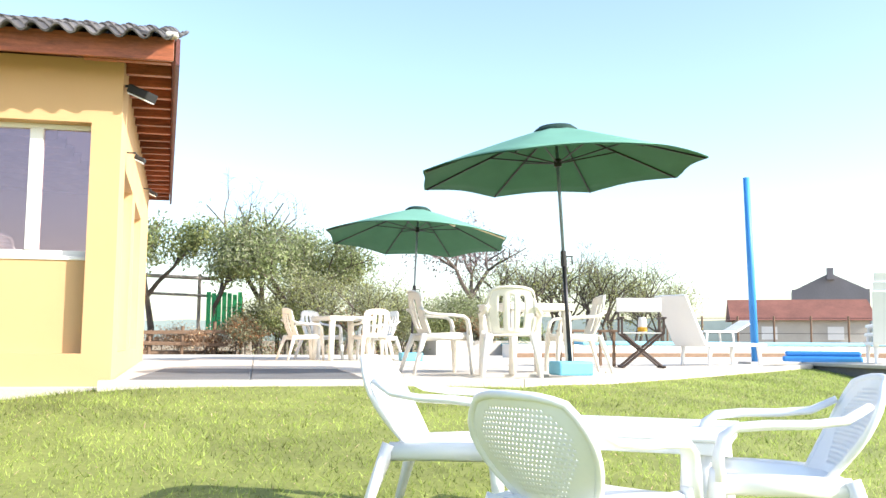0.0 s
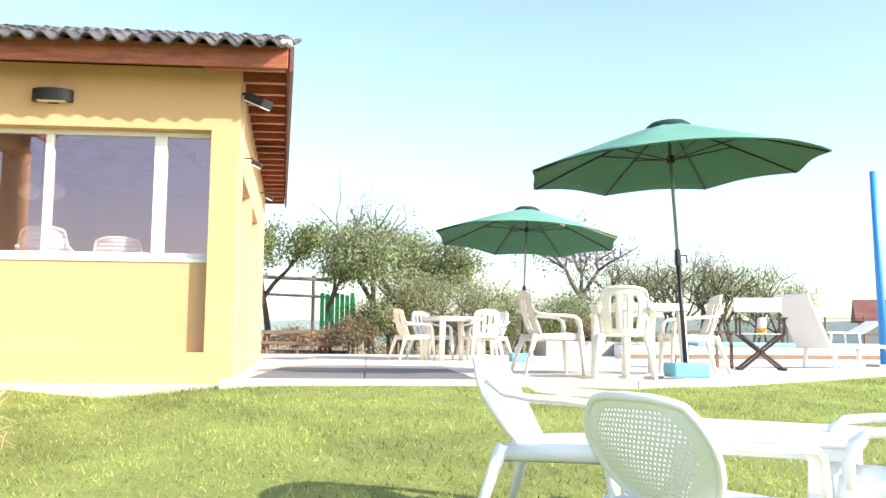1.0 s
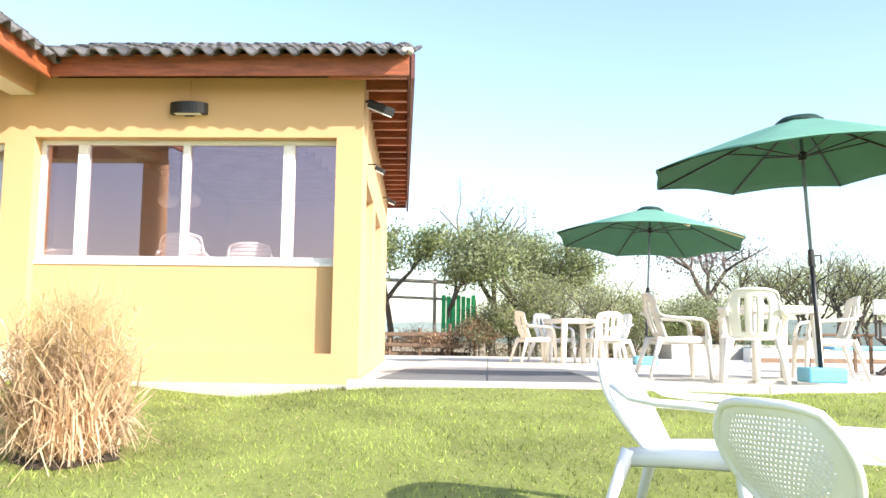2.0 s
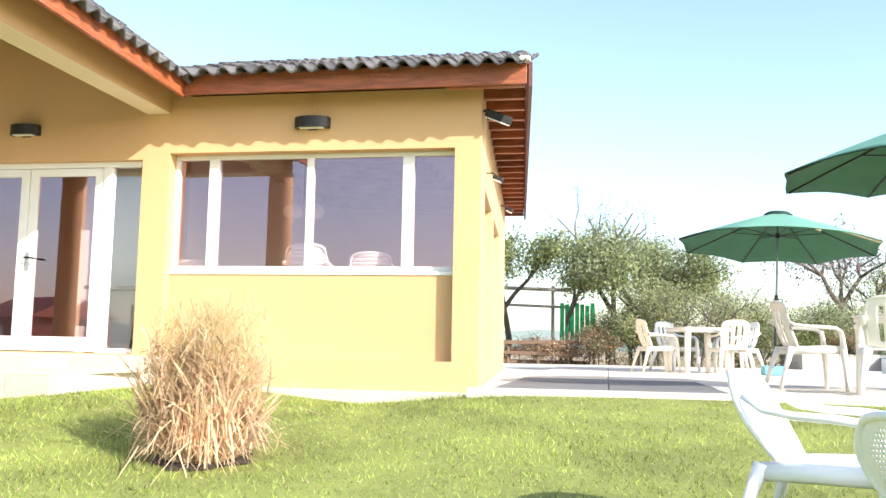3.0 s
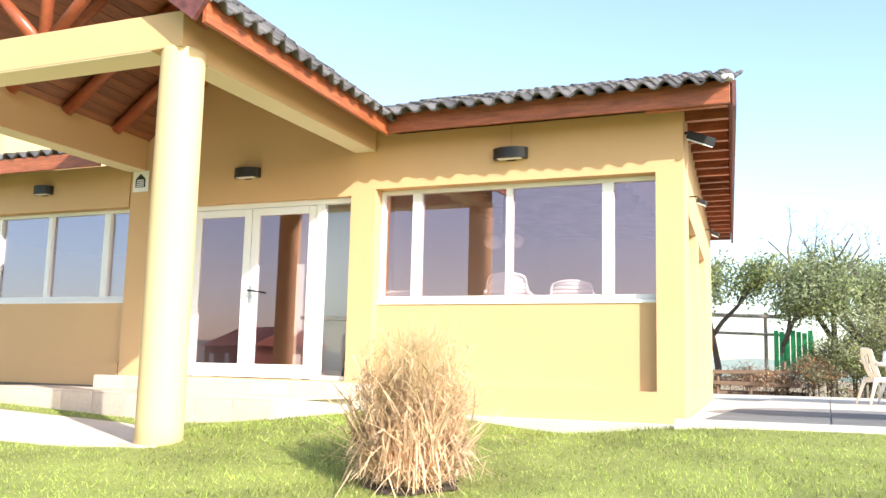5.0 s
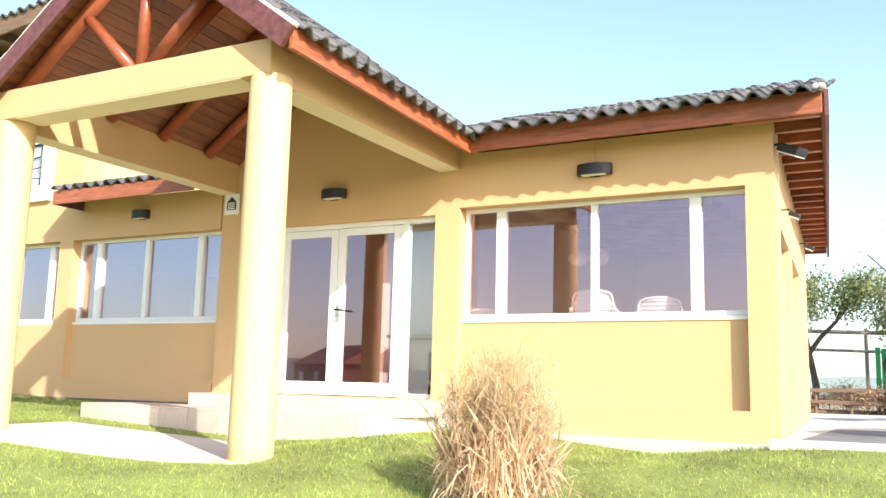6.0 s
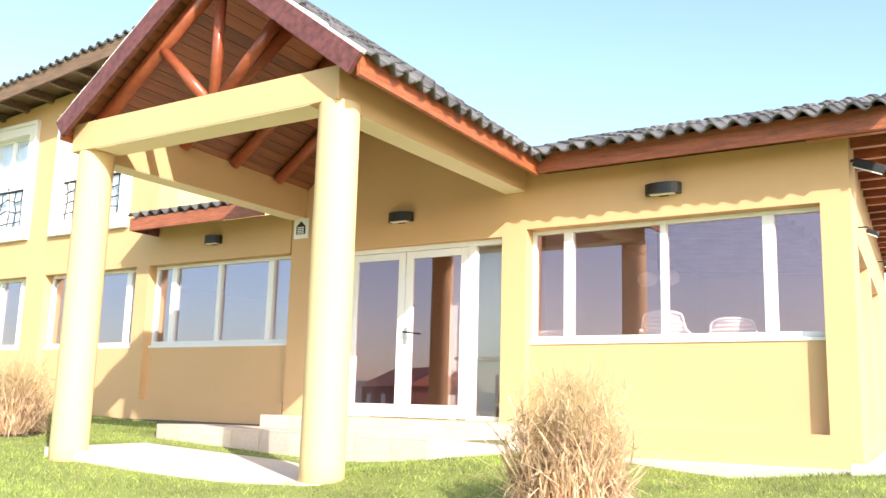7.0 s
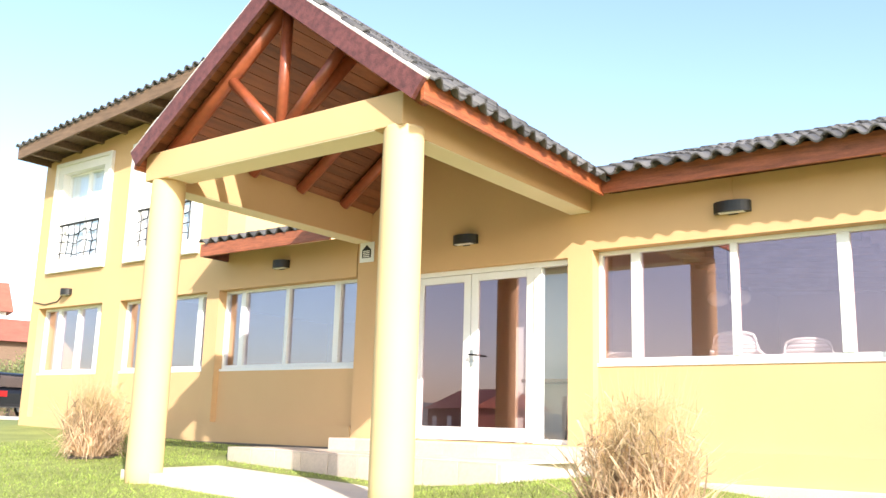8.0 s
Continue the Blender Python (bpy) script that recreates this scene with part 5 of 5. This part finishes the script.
# ---- things beyond the terrace ----
fence = empty("timber_fence", pose(-2.3, 14.0, 0, 0, 0, 4))
for k in range(6):
    part("post", tubed([(-1.2 + k * 0.75, 0, -0.15), (-1.18 + k * 0.75, 0.03 * (k % 2), 0.62 + 0.12 * (k % 3))], 0.045, 8), BROWNWOOD, fence)
for k, (z0, z1) in enumerate(((0.30, 0.22), (0.52, 0.60))):
    part("rail", boxed(-1.4, 2.9, -0.08, -0.05, 0.0, 0.09, 0.01, m=pose(0, 0, z0, 0, (z0 - z1) * 12, 0)), BROWNWOOD, fence)
tagged(fence, "weathered low timber fence behind the terrace", "fence")
for i, (x, y, z, a, l) in enumerate(((-0.6, 14.6, 0.06, 12, 2.2), (-1.6, 14.9, 0.07, -20, 1.8), (0.1, 14.8, 0.06, 35, 1.5))):
    lg = part("timber_log", tubed([(-l / 2, 0, 0), (0, 0, 0.02), (l / 2, 0, 0)], 0.07, 10), BROWNWOOD)
    lg.matrix_world = pose(x, y, z + 0.01, 0, 0, a)
    tagged(lg, "old weathered log lying on dry earth", "log", "logs")
net = empty("garden_screen", pose(0.45, 14.9, 0, 0, 0, -8))
for k in range(7):
    part("slat", boxed(-0.45 + k * 0.13, -0.34 + k * 0.13, -0.012, 0.012, 0.55, 1.62 - 0.03 * (k % 3), 0.004), NETGREEN, net)
for x in (-0.42, 0.42):
    part("post", boxed(x - 0.03, x + 0.03, 0.013, 0.07, -0.15, 1.5), BROWNWOOD, net)
tagged(net, "bright green slatted garden screen on posts", "screen")
perg = empty("pergola", pose(-1.9, 17.0, 0))
for x in (-1.8, 1.6):
    part("post", tubed([(x, 0, -0.2), (x, 0, 2.2)], 0.05, 8), PALEWOOD, perg)
part("beam", tubed([(-2.3, 0, 2.22), (2.1, 0, 2.08)], 0.055, 8), PALEWOOD, perg)
part("beam", tubed([(-2.3, -0.6, 1.72), (2.1, 0.0, 1.60)], 0.04, 8), PALEWOOD, perg)
tagged(perg, "rough grey timber pergola behind the house", "pergola")

# ---- distant houses and hills ----
def far_house(name, m, w, d, wall_h, roof_h, wall, roof, label, windows=0, o=0.35):
    h = empty(name, m)
    part("wall", boxed(-w / 2, w / 2, -d / 2, d / 2, -1.0, wall_h), wall, h)
    bm = bmesh.new()
    pts = [(-w / 2 - o, -d / 2 - o, wall_h - 0.1), (w / 2 + o, -d / 2 - o, wall_h - 0.1), (w / 2 + o, d / 2 + o, wall_h - 0.1), (-w / 2 - o, d / 2 + o, wall_h - 0.1), (-w / 2 - o, 0, wall_h + roof_h), (w / 2 + o, 0, wall_h + roof_h)]
    v = [bm.verts.new(p) for p in pts]
    for f in ((0, 1, 5, 4), (2, 3, 4, 5), (0, 4, 3), (1, 2, 5), (3, 2, 1, 0)):
        bm.faces.new([v[k] for k in f])
    part("roof", bm, roof, h)
    for k in range(windows):
        x = -w / 2 + (k + 0.5) * w / windows
        part("window", boxed(x - 0.4, x + 0.4, -d / 2 - 0.03, -d / 2 + 0.02, wall_h * 0.35, wall_h * 0.75), WHITEP, h)
    tagged(h, label, "house", "distant houses")
    return h


far_house("house", pose(30.6, 36.8, 0, 0, 0, -26), 6.6, 4.5, 1.75, 1.1, CONCRETE, ROOFDULL, "low distant house with a red clay roof", 2)
gh = far_house("house", pose(38.6, 45.4, 0, 0, 0, 58), 5.0, 4.6, 3.9, 1.05, GREYWALL, GREYWALL, "plain grey rendered gabled building in the distance", 0, 0.004)
part("chimney", boxed(-2.9, -2.5, -0.2, 0.2, 4.5, 5.25), GREYWALL, gh)
ff = empty("wire_fence", pose(27.0, 31.5, 0, 0, 0, -26))
for k in range(9):
    part("post", tubed([(-6 + k * 1.7, 0, -0.5), (-6 + k * 1.7, 0, 1.75)], 0.05, 6), BROWNWOOD, ff)
for z in (0.9, 1.65):
    part("wire", tubed([(-6, 0, z), (7.6, 0, z)], 0.012, 4), DARKMETAL, ff)
tagged(ff, "thin wire fence with timber posts in the distance", "fence")


def hills():
    n, vs, fs = 180, [], []
    for k in range(n + 1):
        a = 2 * math.pi * k / n
        h = 9 + 7 * noise.noise(Vector((math.cos(a) * 3, math.sin(a) * 3, 0.3))) + 2.0 * noise.noise(Vector((math.cos(a) * 22, math.sin(a) * 22, 1)))
        c, s_ = math.cos(a) * 420, math.sin(a) * 420
        vs += [(c, s_, -6), (c, s_, max(h, 3) * 1.0), (c * 1.5, s_ * 1.5, max(h, 3) * 0.6)]
    for k in range(n):
        b = 3 * k
        fs += [(b, b + 3, b + 4, b + 1), (b + 1, b + 4, b + 5, b + 2)]
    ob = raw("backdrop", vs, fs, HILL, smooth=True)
    setting(ob, "low wooded hills on the horizon, haze in their colour", "hills")


hills()
# houses across the street, behind the viewer and beyond the house's far end
BRICKRED = material("red_brown_brickwork", (0.24, 0.09, 0.06), 0.85, vary=0.3, scale=1.5, fine=20, bump=0.3)
for x, y, a, w, wall in ((-40, -52, 30, 9, BRICKRED), (-20, -62, 12, 10, BRICKRED), (6, -64, -5, 8, PLASTER)):
    far_house("house", pose(x, y, lawn_z(x, y), 0, 0, a + 180), w, 6, 2.7, 1.5, wall, ROOFRED, "distant brick house with a red roof across the lawn", 3)
for k in range(5):
    p = part("timber_post", tubed([(0, 0, -0.2), (0, 0, 2.4)], 0.09, 8), BROWNWOOD)
    p.matrix_world = pose(-16 + k * 5.0, -22 - (k % 2), lawn_z(-16 + k * 5.0, -22))
    tagged(p, "rough upright timber post on the lawn", "post", "lawn posts")


# ---- beyond the far end of the house ----
REDLAMP = material("red_lamp_plastic", (0.45, 0.01, 0.01), 0.2, vary=0.1, bump=0)
CARPAINT = material("black_car_paint", (0.012, 0.012, 0.014), 0.15, vary=0.1, bump=0)
RUBBER = material("black_rubber", (0.02, 0.02, 0.02), 0.8, vary=0.2)
road = part("road", prism(bmesh.new(), [(-60, 2.0), (-17.5, -1.0), (-17.0, 6.5), (-60, 18.0)], 0.2, 0.42), CONCRETE)
setting(road, "pale concrete drive beyond the house", "road")
car = empty("car", pose(-29.9, 6.8, 0.42, 0, 0, 100))
cb = bmesh.new()
box(cb, -0.85, 0.85, -2.1, 2.1, 0.28, 0.85, 0.12)
box(cb, -0.74, 0.74, -1.75, 0.9, 0.80, 1.42, 0.16)
part("body", cb, CARPAINT, car)
for sx in (-0.68, 0.68):
    part("tail_lamp", boxed(sx - 0.15, sx + 0.15, -2.125, -2.06, 0.62, 0.80, 0.01), REDLAMP, car, "red tail lamp")
    part("tail_lamp", boxed(sx - 0.15, sx + 0.15, 2.06, 2.125, 0.62, 0.80, 0.01), REDLAMP, car, "red lamp")
    for y in (-1.3, 1.3):
        w = part("wheel", tubed([(sx * 1.14 - 0.1, y, 0.32), (sx * 1.14 + 0.1, y, 0.32)], 0.32, 18), RUBBER, car)
        part("rim", tubed([(sx * 1.14 - 0.106, y, 0.32), (sx * 1.14 + 0.106, y, 0.32)], 0.19, 14), GREYMETAL, w)
part("rear_window", boxed(-0.6, 0.6, -1.79, -1.75, 0.95, 1.3), GLASS, car)
tagged(car, "black car with red lamps parked beyond the house", "car")
tree(-31.5, 8.9, 2.2, 3.0, LEAF_A, 4000, 0.08, 91, "green hedge shrub beyond the drive", "shrub", stems=5, bare=0.0, second=LEAF_B, z=0.3)
tree(-33.2, 10.6, 2.6, 3.0, LEAF_A, 4000, 0.08, 92, "green hedge shrub beyond the drive", "shrub", stems=5, bare=0.0, second=LEAF_B, z=0.3)
far_house("house", pose(-40.0, 11.9, 0, 0, 0, 70), 7.0, 5.0, 3.7, 1.1, BROWNWOOD, ROOFRED, "low timber house with a red tiled roof beyond the drive", 2)
far_house("house", pose(-55.2, 15.6, 0, 0, 0, 70), 8.0, 6.0, 6.5, 2.0, PLASTER, ROOFRED, "tall pale house with a red roof in the distance", 2)


# ---- lawn blades ----
def lawn_blades():
    r = np.random.RandomState(4)
    n = 560000
    x = r.uniform(-11.5, 11.5, n)
    y = -11.5 + 15.8 * r.uniform(0, 1, n)
    edge = np.where(x < 3.6, -0.84, -0.84 + (x - 3.6) * 0.88)
    ok = np.where(x > 0, y < edge, y < -0.07)
    on_slab = np.zeros(n, bool)
    for (xa, ya), (xb, yb) in zip(PORCH, PORCH[1:] + PORCH[:1]):
        on_slab ^= ((ya > y) != (yb > y)) & (x < (xb - xa) * (y - ya) / ((yb - ya) or 1e-9) + xa)
    ok &= ~((x > -7.76) & (x < -3.2) & (y > -1.45))
    ok &= (x + 1.2) ** 2 + (y + 3.36) ** 2 > 0.13
    ok &= (x + 8.85) ** 2 + (y + 2.2) ** 2 > 0.10
    x, y, on_slab = x[ok], y[ok], on_slab[ok]
    z = np.array([lawn_z(a, b) for a, b in zip(x, y)]) - 0.004
    free = ~on_slab | (z > -0.04 - 0.0313 * (x + 6.83))
    x, y, z = x[free], y[free], z[free]
    n = len(x)
    patch = np.sin(x * 1.7 + 1.3 * np.sin(y * 1.1)) * np.sin(y * 1.9 + np.sin(x * 0.7)) * 0.25 + 1
    h = r.uniform(0.010, 0.042, n) * patch
    a = r.uniform(0, 2 * np.pi, n)
    w = r.uniform(0.002, 0.0045, n)
    lean = r.normal(0, 0.65, (n, 2)) * h[:, None]
    p0 = np.stack((x + w * np.cos(a), y + w * np.sin(a), z), 1)
    p1 = np.stack((x - w * np.cos(a), y - w * np.sin(a), z), 1)
    p2 = np.stack((x + lean[:, 0], y + lean[:, 1], z + h), 1)
    v = np.stack((p0, p1, p2), 1).reshape(-1, 3)
    ob = raw("grass", v.tolist(), np.arange(3 * n).reshape(-1, 3).tolist(), GRASS)
    tagged(ob, "short mown green grass covering the lawn", "grass", kind="stuff")
    pick = r.permutation(n)[:15000]
    m = len(pick)
    c = np.stack((x[pick], y[pick], z[pick] + r.uniform(0.008, 0.024, m)), 1)
    a = r.uniform(0, 2 * np.pi, m)
    d = np.stack((np.cos(a), np.sin(a), r.normal(0, 0.25, m)), 1) * (r.uniform(0.012, 0.045, m) * (1 + 1.2 * (r.uniform(0, 1, m) > 0.985)))[:, None]
    e = np.stack((-np.sin(a), np.cos(a), 0 * a), 1) * r.uniform(0.0015, 0.004, m)[:, None]
    v = np.stack((c - d, c + e, c + d, c - e), 1).reshape(-1, 3)
    ob = raw("dry_blades", v.tolist(), np.arange(4 * m).reshape(-1, 4).tolist(), STRAW)
    tagged(ob, "pale dry blades strewn through the lawn", "dry grass", kind="stuff")


lawn_blades()

# ---- paving and step pieces ----
def inside(px, py, poly):
    hit = False
    for (xa, ya), (xb, yb) in zip(poly, poly[1:] + poly[:1]):
        if (ya > py) != (yb > py) and px < (xb - xa) * (py - ya) / (yb - ya) + xa:
            hit = not hit
    return hit


def piece(name, w, d, h, mat, bevel=0.006):
    bm = boxed(-w / 2, w / 2, -d / 2, d / 2, 0, h, bevel)
    bmesh.ops.recalc_face_normals(bm, faces=bm.faces)
    me = bpy.data.meshes.new(name)
    bm.to_mesh(me)
    bm.free()
    me.materials.append(mat)
    return me


# the slabs nearest the house corner are laid in a darker grey
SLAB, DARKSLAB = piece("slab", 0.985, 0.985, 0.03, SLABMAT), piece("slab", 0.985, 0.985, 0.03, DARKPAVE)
random.seed(12)
for i in range(0, 16):
    for j in range(0, 13):
        x, y = 0.72 + i, -0.12 + j
        if all(inside(x + a, y + b, PATIO) for a in (-0.5, 0.5) for b in (-0.52, 0.5)):
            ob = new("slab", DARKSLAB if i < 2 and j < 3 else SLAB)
            ob.parent = terrace
            ob.matrix_basis = pose(x, y, PATIO_Z - 0.028 + random.uniform(-0.002, 0.002), random.uniform(-0.12, 0.12), random.uniform(-0.12, 0.12), 0)
STEP = piece("tile", 0.448, 0.40, 0.018, STONETILE, 0.004)
RISER = piece("tile", 0.448, 0.016, 0.136, STONETILE, 0.003)
LOW_RISER = piece("tile", 0.448, 0.016, 0.236, STONETILE, 0.003)
F0, F1 = Vector((-7.32, -1.40)), Vector((-3.2, -1.85))
fd = (F1 - F0).normalized()
fa = math.degrees(math.atan2(fd.y, fd.x))
for k in range(9):
    c = F0 + fd * (0.24 + k * 0.455)
    ob = new("tile", LOW_RISER)
    ob.parent = steps
    ob.matrix_basis = pose(c.x + fd.y * 0.010, c.y - fd.x * 0.010, -0.092, 0, 0, fa)
    for j in range(3):
        q = c + Vector((-fd.y, fd.x)) * (0.19 + j * 0.406)
        if q.y + 0.2 < -0.62 or j < 2:
            ob = new("tile", STEP)
            ob.parent = steps
            ob.matrix_basis = pose(q.x, q.y, 0.146, 0, 0, fa)
for k in range(8):
    x = -6.37 + k * 0.45
    ob = new("tile", RISER)
    ob.parent = steps
    ob.matrix_basis = pose(x, -0.47 - 0.044 * (x + 6.6), 0.146, 0, 0, -2.5)
    ob = new("tile", STEP)
    ob.parent = steps
    ob.matrix_basis = pose(x, -0.27 - 0.03 * (x + 6.6), 0.277, 0, 0, -2.5)
